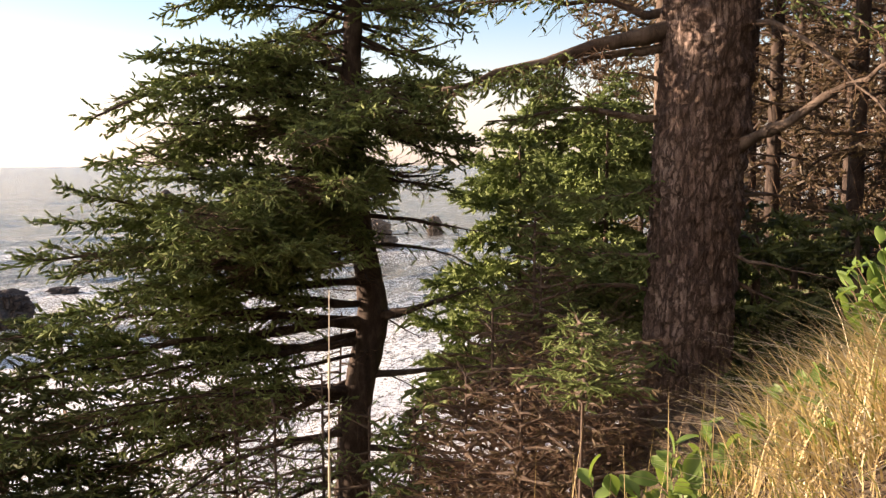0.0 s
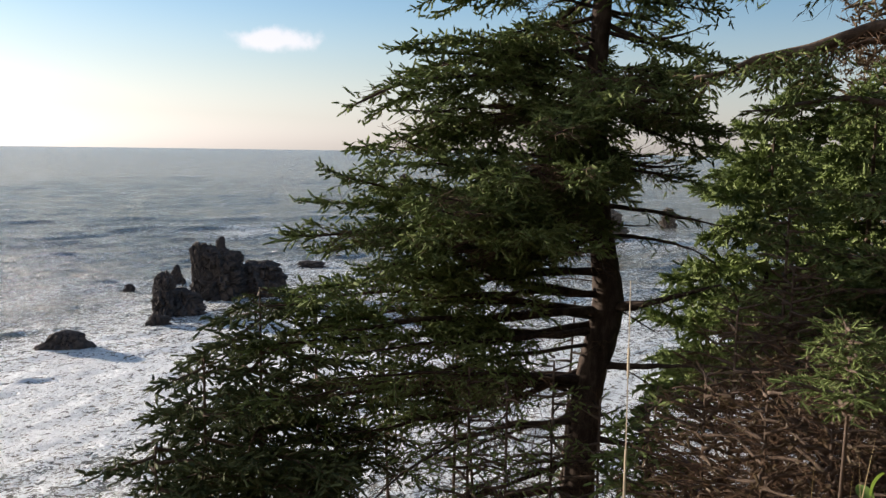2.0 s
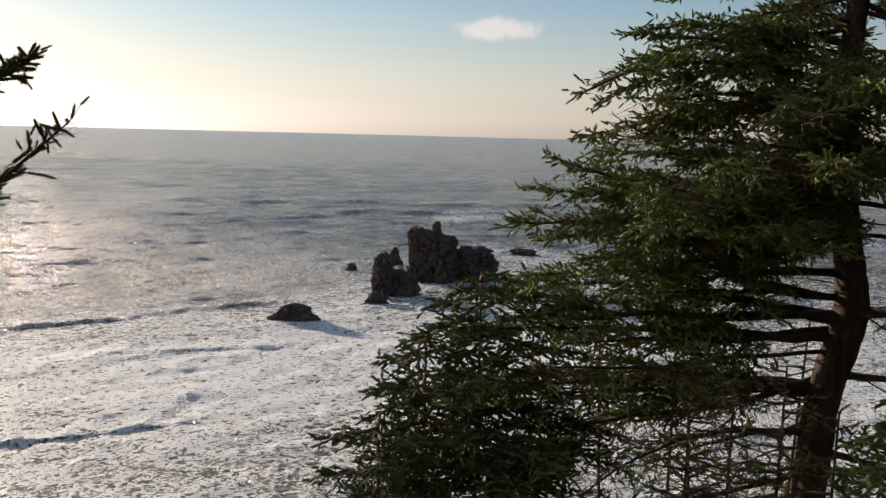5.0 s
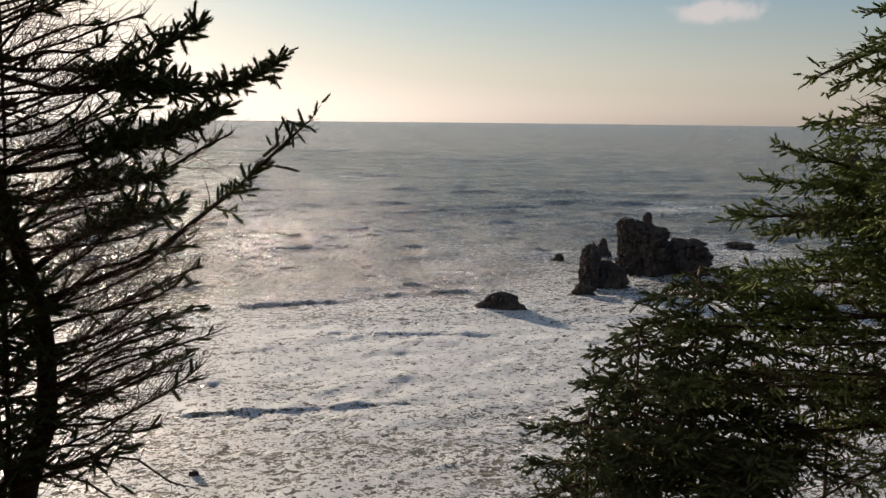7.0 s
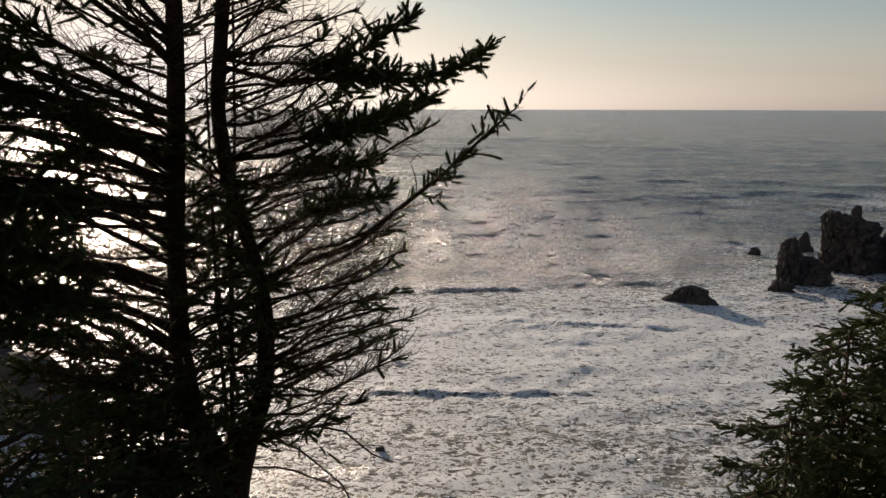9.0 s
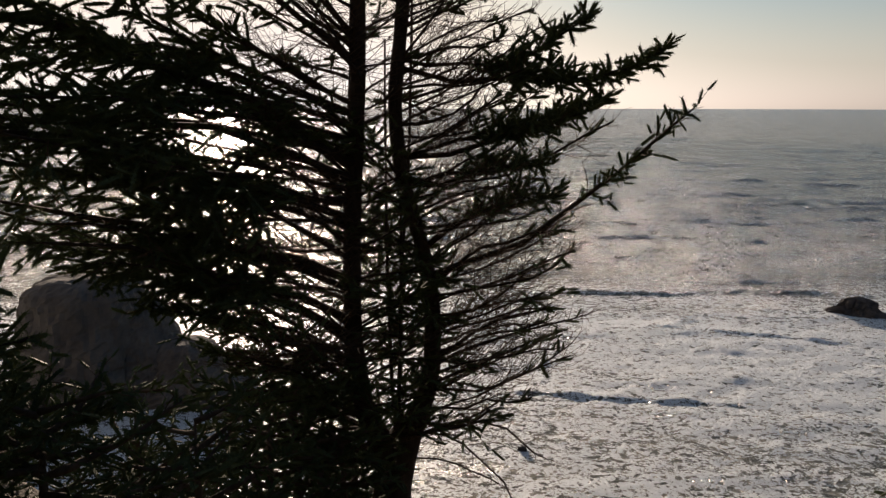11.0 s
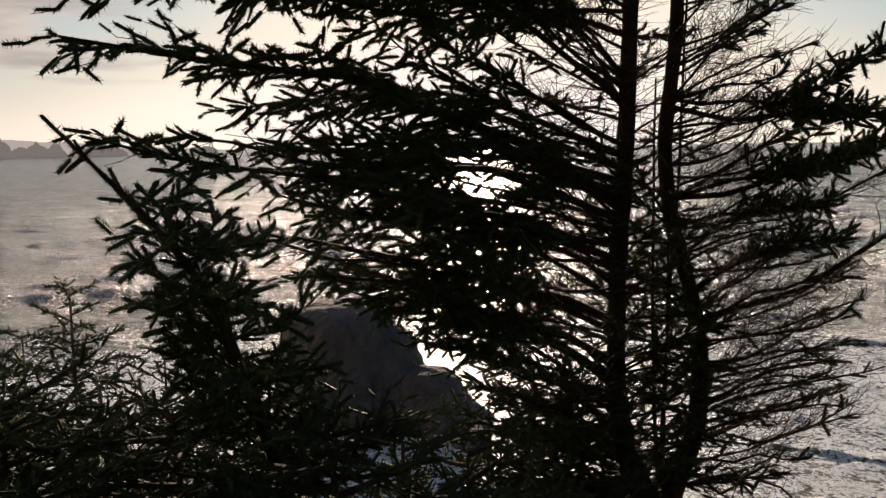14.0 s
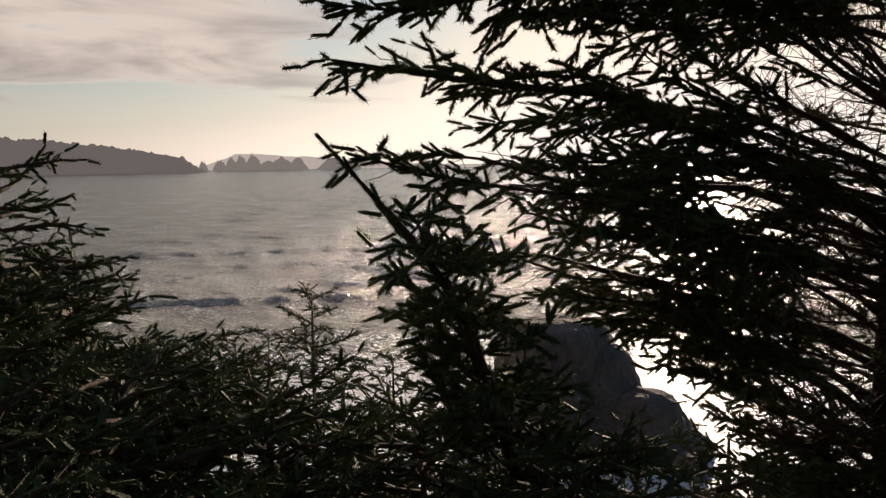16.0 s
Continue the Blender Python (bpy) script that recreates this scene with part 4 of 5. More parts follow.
# the old spruce with the thick scaly trunk
BIG = [(-4.6, 2.821, 10.604, 0.75), (-3.9, 2.841, 10.593, 0.6), (-3.47, 2.861, 10.583, 0.53), (-1.47, 2.95, 10.552, 0.5), (-0.13, 3.0, 10.541, 0.515), (1.79, 3.09, 10.51, 0.53), (6.5, 3.239, 10.458, 0.42)]
BIG_LIMBS = [
    (1.64, 101, 3.12, -0.90, 0.11, -0.15, 0.13, 'o'),
    (1.16, 88, 2.07, -0.24, 0.17, -0.05, 0.07, 't'),
    (0.71, 89, 0.91, 0.27, 0.06, -0.04, 0.05, 'b'),
    (0.09, -143, 2.28, 0.87, -0.09, 0.10, 0.09, 'b'),
    (1.61, -141, 2.04, -1.23, 0.31, 0.03, 0.05, 'b'),
    (1.73, 92, 2.44, 0.24, -0.10, -0.15, 0.06, 'b'),
    (-0.33, 95, 1.82, -0.12, 0.06, -0.07, 0.05, 'd'),
    (0.32, 78, 2.45, 0.13, 0.22, -0.06, 0.06, 't'),
    (-1.06, 78, 2.19, 0.02, -0.04, -0.06, 0.05, 'd'),
    (-1.60, 73, 2.34, -0.11, 0.13, -0.07, 0.04, 't'),
    (-0.53, -82, 1.12, 0.06, 0.10, -0.07, 0.05, 'b'),
    (-2.28, 123, 1.86, 0.22, -0.01, -0.07, 0.03, 'd'),
    (2.30, 100, 2.80, -0.64, 0.05, -0.18, 0.06, 't'),
    (2.17, -142, 1.95, -0.99, 0.08, 0.09, 0.05, 't'),
]


def old_spruce():
    r = np.random.default_rng(31)
    tree = thing("old_spruce_tree", (2.821, 10.604, -4.6), "massive old spruce with reddish scaly bark", "tree")
    trunk_mesh(BIG, tree, OLD_BARK, 110, 0.10, 7.0, 0.035, label="thick trunk with flaking reddish-brown bark")
    c = Crown(r)
    add_limbs(tree, BIG, BIG_LIMBS + auto_limbs(r, -2.5, 3.0, 12, 1.4, 1.2, (-120, -20), "b", rad=0.03), c, STYLE, BARK, r, 0.055)
    c.build(tree, SHOOT_MID, NEEDLE, DEAD_TWIG)
    return tree


old_spruce()

# the two-stemmed shore spruce against the light
NEAR = {
    "d": dict(size=1.05, per=13, long=0.22, first=0.20, bare=0.34, leaf=0.94, hang=0.18, fork=18, gap=0.046, rad=0.0046, most=0.40, least=0.20, twig=0.06, lift=0.40, ruffle=0.32, stray=0.06, inner=0.05),
    "f": dict(size=1.1, per=20, long=0.40, first=0.10, bare=0.0, leaf=0.97, hang=-0.06, fork=20, gap=0.050, rad=0.0034, most=0.20, least=0.10, twig=0.05, lift=0.40, ruffle=0.35, stray=0.06, inner=0.0),
    "m": dict(per=15, long=0.20, first=0.05, bare=0.15, leaf=0.8, hang=0.05, fork=14, gap=0.06, rad=0.0036, most=0.36, least=0.18, twig=0.06, lift=0.3, stray=0.14),
    "e": dict(per=16, long=0.24, first=0.06, bare=0.52, leaf=0.8, hang=0.0, fork=18, gap=0.046, rad=0.0042, most=0.38, least=0.20, twig=0.06, lift=0.50, ruffle=0.35, stray=0.08, inner=0.1),
    "o": dict(size=1.0, per=54, long=0.14, first=0.14, bare=0.38, leaf=0.97, hang=-0.25, fork=30, gap=0.034, rad=0.0036, most=0.17, least=0.09, twig=0.028, lift=0.35, ruffle=0.5, stray=0.3),
    "s": dict(size=0.95, per=38, long=0.15, first=0.08, bare=0.55, leaf=0.5, hang=-0.10, fork=20, gap=0.045, rad=0.0038, most=0.26, least=0.11, twig=0.035, lift=0.35, stray=0.3),
    "b": dict(per=32, long=0.42, first=0.10, bare=0.70, leaf=0.06, hang=-0.22, fork=26, gap=0.1, rad=0.0032, most=0.34, least=0.10, twig=0.045, lift=0.35),
    "n": dict(per=14, long=0.30, first=0.15, bare=2.0, leaf=0.0, hang=0.10, fork=12, gap=0.1, rad=0.0032, most=0.20, least=0.08, twig=0.04, lift=0.5),
}
STEM_A = [(-1.85, -4.47, 1.73, 0.075), (-1.54, -4.47, 1.6, 0.056), (-1.17, -4.45, 1.55, 0.048), (-0.58, -4.43, 1.55, 0.046), (-0.02, -4.41, 1.58, 0.043), (0.51, -4.4, 1.59, 0.038), (0.89, -4.4, 1.6, 0.034), (1.56, -4.39, 1.63, 0.012)]
STEM_B = [(-4.06, -4.49, 1.77, 0.14), (-2.64, -4.5, 1.76, 0.125), (-2.08, -4.49, 1.77, 0.105), (-1.82, -4.47, 1.81, 0.1), (-1.64, -4.43, 1.91, 0.058), (-1.44, -4.4, 1.97, 0.047), (-1.07, -4.4, 1.98, 0.042), (-0.77, -4.4, 1.93, 0.038), (-0.39, -4.43, 1.82, 0.037), (-0.02, -4.43, 1.78, 0.036), (0.52, -4.41, 1.83, 0.034), (0.83, -4.41, 1.83, 0.03), (1.44, -4.43, 1.8, 0.012)]
RIGHT_LIMBS = [
    (0.17, -40, 1.27, 0.06, -0.06, 0.11, 0.016, 'o'),
    (0.20, -43, 0.93, 0.18, -0.14, 0.05, 0.012, 'o'),
    (-0.26, -38, 1.00, 0.27, -0.00, 0.05, 0.018, 'o'),
    (-0.30, -44, 0.95, 0.26, -0.02, -0.01, 0.014, 'o'),
    (-0.39, -39, 1.03, 0.29, -0.09, 0.06, 0.012, 'b'),
    (-0.89, -46, 1.29, 0.86, -0.06, 0.13, 0.019, 's'),
    (-0.42, -47, 0.74, 0.13, 0.02, -0.01, 0.012, 'o'),
    (-0.74, -51, 0.68, 0.29, 0.06, 0.02, 0.012, 'o'),
    (-0.95, -44, 0.73, 0.33, 0.08, 0.02, 0.012, 'b'),
    (-1.13, -48, 0.56, 0.32, -0.02, 0.02, 0.012, 'b'),
    (-1.31, -46, 0.64, 0.30, 0.04, 0.01, 0.013, 'b'),
    (-1.47, -47, 0.58, 0.30, 0.01, 0.01, 0.012, 'b'),
    (-1.67, -26, 0.48, 0.14, -0.10, 0.01, 0.010, 'n'),
    (-1.82, -42, 0.81, 0.02, 0.16, 0.04, 0.009, 'n'),
    (-1.78, -50, 0.62, -0.22, 0.16, 0.02, 0.007, 'n'),
    (-1.88, -38, 0.55, -0.10, 0.05, 0.00, 0.006, 'n'),
    (0.36, -47, 0.38, 0.12, -0.00, 0.03, 0.012, 's'),
    (0.21, -41, 0.52, 0.07, 0.01, 0.03, 0.010, 'b'),
    (0.06, -31, 0.54, 0.04, -0.01, -0.02, 0.009, 'b'),
    (0.68, -44, 0.43, 0.08, 0.00, 0.02, 0.012, 'o'),
    (-0.11, -31, 0.49, 0.24, -0.06, -0.02, 0.010, 'b'),
    (-0.65, -39, 0.57, 0.21, -0.04, 0.00, 0.010, 'b'),
]
LEFT_LIMBS = [
    (0.16, -165, 0.91, 0.61, -0.00, 0.00, 0.026, 'e'),
    (0.01, -159, 0.75, 0.35, -0.03, -0.00, 0.016, 'b'),
    (-0.05, -157, 1.07, 0.49, -0.02, -0.06, 0.016, 'e'),
    (-0.26, -160, 2.47, 0.65, 0.12, -0.04, 0.030, 'd'),
    (-0.18, -162, 1.51, 0.56, -0.04, -0.06, 0.020, 'd'),
    (-0.39, -166, 2.03, 0.44, 0.04, 0.04, 0.022, 'd'),
    (-0.49, -159, 2.36, 0.53, -0.01, -0.07, 0.024, 'd'),
    (-0.57, -162, 1.56, 0.48, -0.04, -0.03, 0.020, 'd'),
    (-0.90, -163, 1.74, 0.53, 0.07, 0.01, 0.024, 'd'),
    (-0.95, -160, 1.46, 0.49, 0.04, -0.03, 0.020, 'd'),
    (-1.12, -161, 1.57, 0.60, 0.11, 0.05, 0.022, 'd'),
    (-1.22, -167, 1.09, 0.54, 0.09, -0.00, 0.016, 'e'),
    (-1.32, -166, 1.06, 0.44, 0.06, 0.04, 0.014, 'e'),
    (-0.31, -161, 1.21, 0.34, 0.10, -0.05, 0.018, 'd'),
    (-0.44, -162, 1.04, 0.20, 0.05, -0.09, 0.016, 'd'),
    (-0.73, -162, 0.86, 0.28, 0.10, -0.00, 0.016, 'e'),
    (0.50, -162, 0.81, 0.15, 0.01, 0.01, 0.018, 'd'),
    (0.84, -160, 2.48, -0.26, 0.06, -0.06, 0.026, 'd'),
    (0.74, -162, 1.81, -0.18, -0.02, -0.07, 0.022, 'd'),
    (1.08, -161, 2.54, -0.35, 0.12, -0.04, 0.024, 'd'),
    (0.91, -158, 1.53, -0.31, 0.07, -0.07, 0.020, 'd'),
    (1.18, -162, 1.73, -0.23, 0.04, -0.04, 0.020, 'd'),
    (0.27, -168, 0.53, 0.46, -0.00, 0.01, 0.014, 'e'),
    (-0.62, -158, 0.59, 0.48, 0.03, -0.02, 0.014, 'e'),
    (-0.13, -164, 0.66, 0.04, 0.07, 0.01, 0.014, 'd'),
]
INNER_LIMBS = [
    (-1.19, 179, 1.83, 0.79, 0.06, -0.10, 0.020, 'd'),
    (-0.95, -174, 1.35, 0.56, 0.10, -0.05, 0.018, 'd'),
    (-1.34, -174, 1.55, 0.77, 0.16, -0.07, 0.018, 'd'),
    (-1.47, 178, 1.25, 0.73, 0.17, -0.05, 0.016, 'd'),
    (-0.14, 178, 1.86, 0.31, 0.15, -0.13, 0.020, 'd'),
    (-0.29, -176, 1.80, 0.30, 0.12, -0.13, 0.018, 'd'),
    (-0.09, -173, 1.60, 0.18, 0.21, -0.10, 0.016, 'd'),
]


def shore_spruce():
    r = np.random.default_rng(41)
    tree = thing("shore_spruce_tree", (-4.49, 1.77, -4.06), "dark twin-stemmed shore spruce with many bare twigs", "tree")
    trunk_mesh(STEM_B, tree, SHADE_BARK, 14, 0.08, 5.0, 0.05)
    trunk_mesh(STEM_A, tree, SHADE_BARK, 12, 0.08, 5.0, 0.05)
    for dx, dy, top in ((0.05, -0.05, 0.3), (-0.03, 0.02, 0.1), (0.02, 0.12, 1.1)):
        v, t = tube(limb_path((-4.44, 1.79, -1.9), 0, dy, top + 1.9, 0, dx, r, 16, 0.15), np.linspace(0.012, 0.005, 16), 6)
        part_np("stem", v, t, SHADE_BARK, tree, smooth=True)
    c = Crown(r)
    add_limbs(tree, STEM_B, RIGHT_LIMBS + auto_limbs(r, -1.75, 0.9, 46, 0.75, 0.6, (-75, -10), "b", 0.42, 0.008) + auto_limbs(r, -1.8, -0.2, 16, 0.6, 0.4, (-190, -110), "m", 0.4, 0.009), c, NEAR, SHADE_BARK, r, 0.05)
    c.build(tree, SHOOT_NEAR, NEEDLE_SHADED, TWIG)
    c = Crown(r)
    high = [row for row in LEFT_LIMBS if row[0] > 0.7]
    add_limbs(tree, STEM_A, doubled(LEFT_LIMBS, r, 1, 0.84, 10, "de") + INNER_LIMBS + doubled(high, r, 1, 0.98, 8)[len(high):] + auto_limbs(r, -1.7, 0.8, 16, 0.9, 0.75, (-190, -120), "b", 0.35, 0.009) + auto_limbs(r, -1.7, 0.9, 12, 0.9, 0.7, (20, 110), "m", 0.1, 0.012) + auto_limbs(r, -1.8, 0.4, 26, 0.45, 0.35, (-80, 60), "b", 0.4, 0.007) + auto_limbs(r, -1.9, -1.2, 22, 0.9, 0.7, (-230, -130), "m", 0.12, 0.012) + auto_limbs(r, -1.8, -0.4, 20, 0.6, 0.4, (-60, 60), "m", 0.4, 0.008), c, NEAR, SHADE_BARK, r, 0.04)
    c.build(tree, SHOOT_NEAR, NEEDLE_SHADED, TWIG, clump=(0.9, 0.12))
    return tree


shore_spruce()

# a leaning young spruce close by, its leader bent towards the open sea
LEANING = [(-1.84, -3.55, 0.02, 0.03), (-1.2, -3.45, -0.06, 0.026), (-0.84, -3.39, -0.16, 0.02), (-0.51, -3.36, -0.26, 0.015), (-0.24, -3.32, -0.43, 0.011), (-0.09, -3.28, -0.56, 0.008), (0.06, -3.25, -0.69, 0.004)]


def leaning_spruce():
    r = np.random.default_rng(47)
    tree = thing("young_spruce_tree", (LEANING[0][1], LEANING[0][2], LEANING[0][0]), "dark leaning young spruce with bristly upswept shoots", "tree")
    trunk_mesh(LEANING, tree, SHADE_BARK, 8, 0.05, 5.0, 0.04)
    limbs = auto_limbs(r, -1.15, -0.18, 17, 0.46, 0.20, (60, 150), "f", 0.45, 0.008) + auto_limbs(r, -1.2, -0.25, 11, 0.42, 0.18, (-120, 40), "f", 0.30, 0.008)
    c = Crown(r)
    add_limbs(tree, LEANING, limbs, c, NEAR, SHADE_BARK, r, 0.04)
    tip = np.array([LEANING[-1][1], LEANING[-1][2], LEANING[-1][0]])
    foot = np.array([LEANING[-2][1], LEANING[-2][2], LEANING[-2][0]])
    u = np.linspace(-0.6, 1.0, 9)[:, None]
    c.leaf(foot + (tip - foot) * u, np.tile(unit(tip - foot), (9, 1)), np.full(9, 1.1))
    c.build(tree, SHOOT_NEAR, NEEDLE_SHADED, TWIG)


leaning_spruce()

# ---- low spruces and scrub on the brow, against the light ----
BUSH = {
    "d": dict(size=0.9, per=11, long=0.32, first=0.06, bare=0.05, leaf=0.97, hang=0.02, fork=15, gap=0.052, rad=0.0040, most=0.40, least=0.15, twig=0.05, lift=0.35, ruffle=0.35, stray=0.08),
    "b": dict(per=9, long=0.28, first=0.1, bare=2, leaf=0.0, hang=0.05, fork=8, gap=0.1, rad=0.004, most=0.4, least=0.1, twig=0.05, lift=0.3),
}


def bush(az, r, top, spread, seed, label, count=16, kind="d", needles=None, shapes=None, name="spruce_bush", rise=0.25, style=None, low=None):
    """A wind-clipped low spruce: short stem, limbs fanning out, clipped at its top."""
    p = bearing(az, r)
    g = ground_at(az, r) - 0.15
    rr = np.random.default_rng(seed)
    st = [(g, p.x, p.y, 0.05 if spread > 0.5 else 0.015), (top - 0.6 * spread, p.x + 0.03, p.y, 0.02 if spread > 0.5 else 0.008), (top, p.x, p.y, 0.005)]
    low = max(g + 0.1, top - 1.3 * spread - 0.4) if low is None else low
    limbs = auto_limbs(rr, low, top, count, spread, spread * 0.25, (0, 360), kind, rise, 0.02)
    return spruce(name, st, limbs, label, seed, shapes or SHOOT_BUSH, style or BUSH, needles or NEEDLE_SHADED, BARK, 7, TWIG, "wind-clipped spruces on the brow")


for az, r, top, spread, seed in ((73, 4.3, -1.55, 0.9, 51), (80, 3.6, -1.15, 0.9, 52), (88, 3.3, -0.95, 0.95, 53), (97, 3.6, -0.95, 1.0, 54), (106, 3.6, -0.85, 0.95, 55), (114, 3.3, -0.62, 0.9, 56), (84, 5.2, -1.5, 1.0, 57), (93, 5.6, -1.35, 1.1, 58), (102, 6.0, -1.35, 1.1, 59), (111, 5.5, -1.0, 1.0, 60), (121, 3.0, -0.5, 0.9, 66), (70.8, 4.7, -1.75, 0.55, 69), (74.5, 4.6, -1.25, 0.7, 70)):
    bush(az, r, top, spread, seed, "low dark wind-clipped spruce scrub on the brow", 30 if r < 5 else 20)
for az, r, top, spread, seed in ((72.5, 6.6, -1.9, 0.8, 45), (78.5, 5.6, -1.5, 0.9, 46), (71.5, 4.3, -1.55, 0.7, 47), (76, 4.2, -1.4, 0.8, 48), (113, 2.7, -0.85, 0.7, 49), (119, 2.5, -0.72, 0.7, 50), (125, 2.4, -0.65, 0.7, 44), (122, 2.1, -0.85, 0.6, 43), (115, 2.1, -0.95, 0.6, 42), (109, 2.4, -1.0, 0.6, 38), (129, 2.7, -0.55, 0.8, 39)):
    bush(az, r, top, spread, seed, "low dark wind-clipped spruce scrub on the brow", 30 if r < 5 else 20)
bush(120.6, 5.0, 0.05, 1.1, 61, "dark young spruce with upswept tips", 52, name="young_spruce_tree", rise=0.2)
for az, r, top, spread, seed in ((124.5, 4.6, 0.1, 1.0, 141), (119.5, 4.3, -0.45, 0.9, 142), (123, 3.6, -0.35, 0.9, 143), (116.6, 4.6, -0.40, 0.55, 144), (117.5, 3.8, -0.75, 0.8, 145), (127, 3.6, -0.1, 0.9, 146), (113.5, 4.2, -0.80, 0.7, 147), (120.5, 3.0, -0.75, 0.8, 148)):
    bush(az, r, top, spread, seed, "dense dark young spruce on the shaded brow", 34, name="young_spruce_tree", rise=0.25)
for az, r, top, spread, seed in ((104.1, 12.5, -1.75, 0.9, 62), (109, 13, -2.35, 1.0, 63), (113, 12, -2.2, 1.0, 64), (99, 14, -3.0, 1.1, 65), (107, 16, -3.0, 1.3, 67), (95, 13, -3.4, 1.2, 68)):
    bush(az, r, top, spread, seed, "small dark spruce on the cliff edge", 18, name="young_spruce_tree", shapes=SHOOT_MID, rise=0.4)

# ---- spruces and scrub between the trunks, lit from the sea ----
FARS = {
    "d": dict(size=1.35, per=12, long=0.36, first=0.08, bare=0.06, leaf=0.97, hang=0.15, upturn=0.10, fork=13, gap=0.075, rad=0.008, most=0.8, least=0.28, twig=0.12, lift=0.28, ruffle=0.3, stray=0.22),
    "t": dict(per=8, long=0.34, first=0.1, bare=0.25, leaf=0.6, hang=0.25, fork=9, gap=0.14, rad=0.007, most=0.9, least=0.2, twig=0.12, lift=0.35),
    "w": dict(per=6, long=0.40, first=0.1, bare=0.25, leaf=0.45, hang=0.25, fork=8, gap=0.12, rad=0.007, most=0.9, least=0.25, twig=0.16, lift=0.5),
    "x": dict(per=18, long=0.36, first=0.06, bare=0.2, leaf=0.05, hang=0.2, fork=24, gap=0.11, rad=0.0032, most=0.8, least=0.15, twig=0.12, lift=0.4),
    "b": dict(per=11, long=0.36, first=0.06, bare=2, leaf=0.0, hang=0.12, fork=13, gap=0.1, rad=0.006, most=0.8, least=0.15, twig=0.12, lift=0.4),
}


def young_spruce(az, r, top, reach, seed, label, count=34, kind="d", needles=None, twig_mat=None, low=None, rad=0.09, name="spruce_tree", lean=0.0, rise=-0.12, shapes=None, heading=(0, 360), reach_top=0.2, bark=None):
    p = bearing(az - 0.76, r)
    g = ground_at(az, r) - 0.3
    rr = np.random.default_rng(seed)
    st = [(g, p.x, p.y, rad), ((g + top) / 2, p.x + lean * 0.4, p.y, rad * 0.75), (top, p.x + lean, p.y, 0.012)]
    limbs = auto_limbs(rr, low if low is not None else g + 0.2 * (top - g), top, count, reach, reach_top, heading, kind, rise, 0.03)
    return spruce(name, st, limbs, label, seed, shapes or SHOOT_FAR, FARS, needles, bark or BARK, 8, twig_mat or TWIG)


young_spruce(-4.3, 13.5, 0.35, 2.0, 71, "green spruce standing between two larger trunks", 32, low=-3.2)
young_spruce(-9.8, 15, 1.0, 2.0, 72, "dense green spruce behind an old trunk", 32, low=-2.5)
# added spruce: trunk hidden, crown above the view, there to shade the stand
young_spruce(-13.2, 15.5, 13, 3.0, 70, "tall spruce added close behind an old trunk to shade the stand", 34, "d", low=3.4, rad=0.2, reach_top=1.0)
young_spruce(-6, 21, 2.0, 2.4, 73, "spruce with sunlit yellow-green crown", 30, low=-1.0)
young_spruce(-10.5, 24, 2.2, 2.3, 74, "spruce deep in the stand", 26, low=-1.0)
young_spruce(-2.5, 9.5, -1.5, 1.5, 75, "half-dead brown spruce scrub", 42, "x", NEEDLE_BROWN, DEAD_TWIG, low=-4.2, rise=0.25, rad=0.03, shapes=SHOOT_MID)
young_spruce(-6.5, 8.8, -1.75, 1.6, 76, "tangle of brown dead spruce twigs", 40, "x", NEEDLE_BROWN, DEAD_TWIG, low=-3.6, rise=0.2, rad=0.03, shapes=SHOOT_MID)
young_spruce(-9.5, 9.3, -1.6, 1.3, 77, "brown half-bare spruce scrub by an old trunk", 42, "x", NEEDLE_BROWN, DEAD_TWIG, low=-3.4, rise=0.2, rad=0.03, shapes=SHOOT_MID)
for az, r, top, reach, seed in ((-4.3, 8.0, -2.0, 1.2, 151), (-8.0, 8.0, -1.9, 1.1, 152), (-0.8, 8.8, -2.1, 1.2, 153), (-5.6, 10.2, -1.2, 1.5, 154), (-11.2, 8.6, -1.7, 1.0, 155)):
    young_spruce(az, r, top, reach, seed, "fuzzy brown dead spruce scrub below the brow", 44, "x", NEEDLE_BROWN, DEAD_TWIG, low=top - 2.0, rise=0.2, rad=0.025, shapes=SHOOT_MID)
young_spruce(-5.2, 10.8, -0.6, 1.5, 78, "thin dark young spruce with sparse needles", 34, "t", None, DEAD_TWIG, low=-3.4, rise=0.05, rad=0.05, shapes=SHOOT_MID)
SPRIG = {"d": dict(size=0.85, per=22, long=0.45, first=0.05, bare=0.02, leaf=1.0, hang=0.15, fork=20, gap=0.045, rad=0.003, most=0.22, least=0.10, twig=0.05, lift=0.3, ruffle=0.3, stray=0.15)}
bush(-8.2, 4.9, -0.84, 0.34, 79, "fresh green spruce sprig lit by the sun", 26, rise=0.2, needles=NEEDLE, shapes=SHOOT_SPRIG, style=SPRIG, low=-1.28)
# thin stems under the leaning spruce
for az, r, top, reach, seed, kind in ((18.3, 13.5, -1.7, 1.1, 81, "t"), (15.0, 14.0, -2.2, 1.0, 82, "t"), (8.6, 13.6, -2.3, 0.9, 83, "t"), (12.0, 12.8, -3.2, 1.1, 84, "b"), (3.5, 11.5, -3.0, 1.2, 85, "b"), (0.5, 11.0, -3.1, 1.1, 87, "b"), (26, 12.0, -3.7, 0.9, 88, "d")):
    young_spruce(az, r, top, reach, seed, "thin young spruce on the slope below the brow", 20, kind, None, None, low=top - 3.0, rad=0.045, lean=0.5 * math.sin(seed * 2.3), rise=-0.05, shapes=SHOOT_MID)

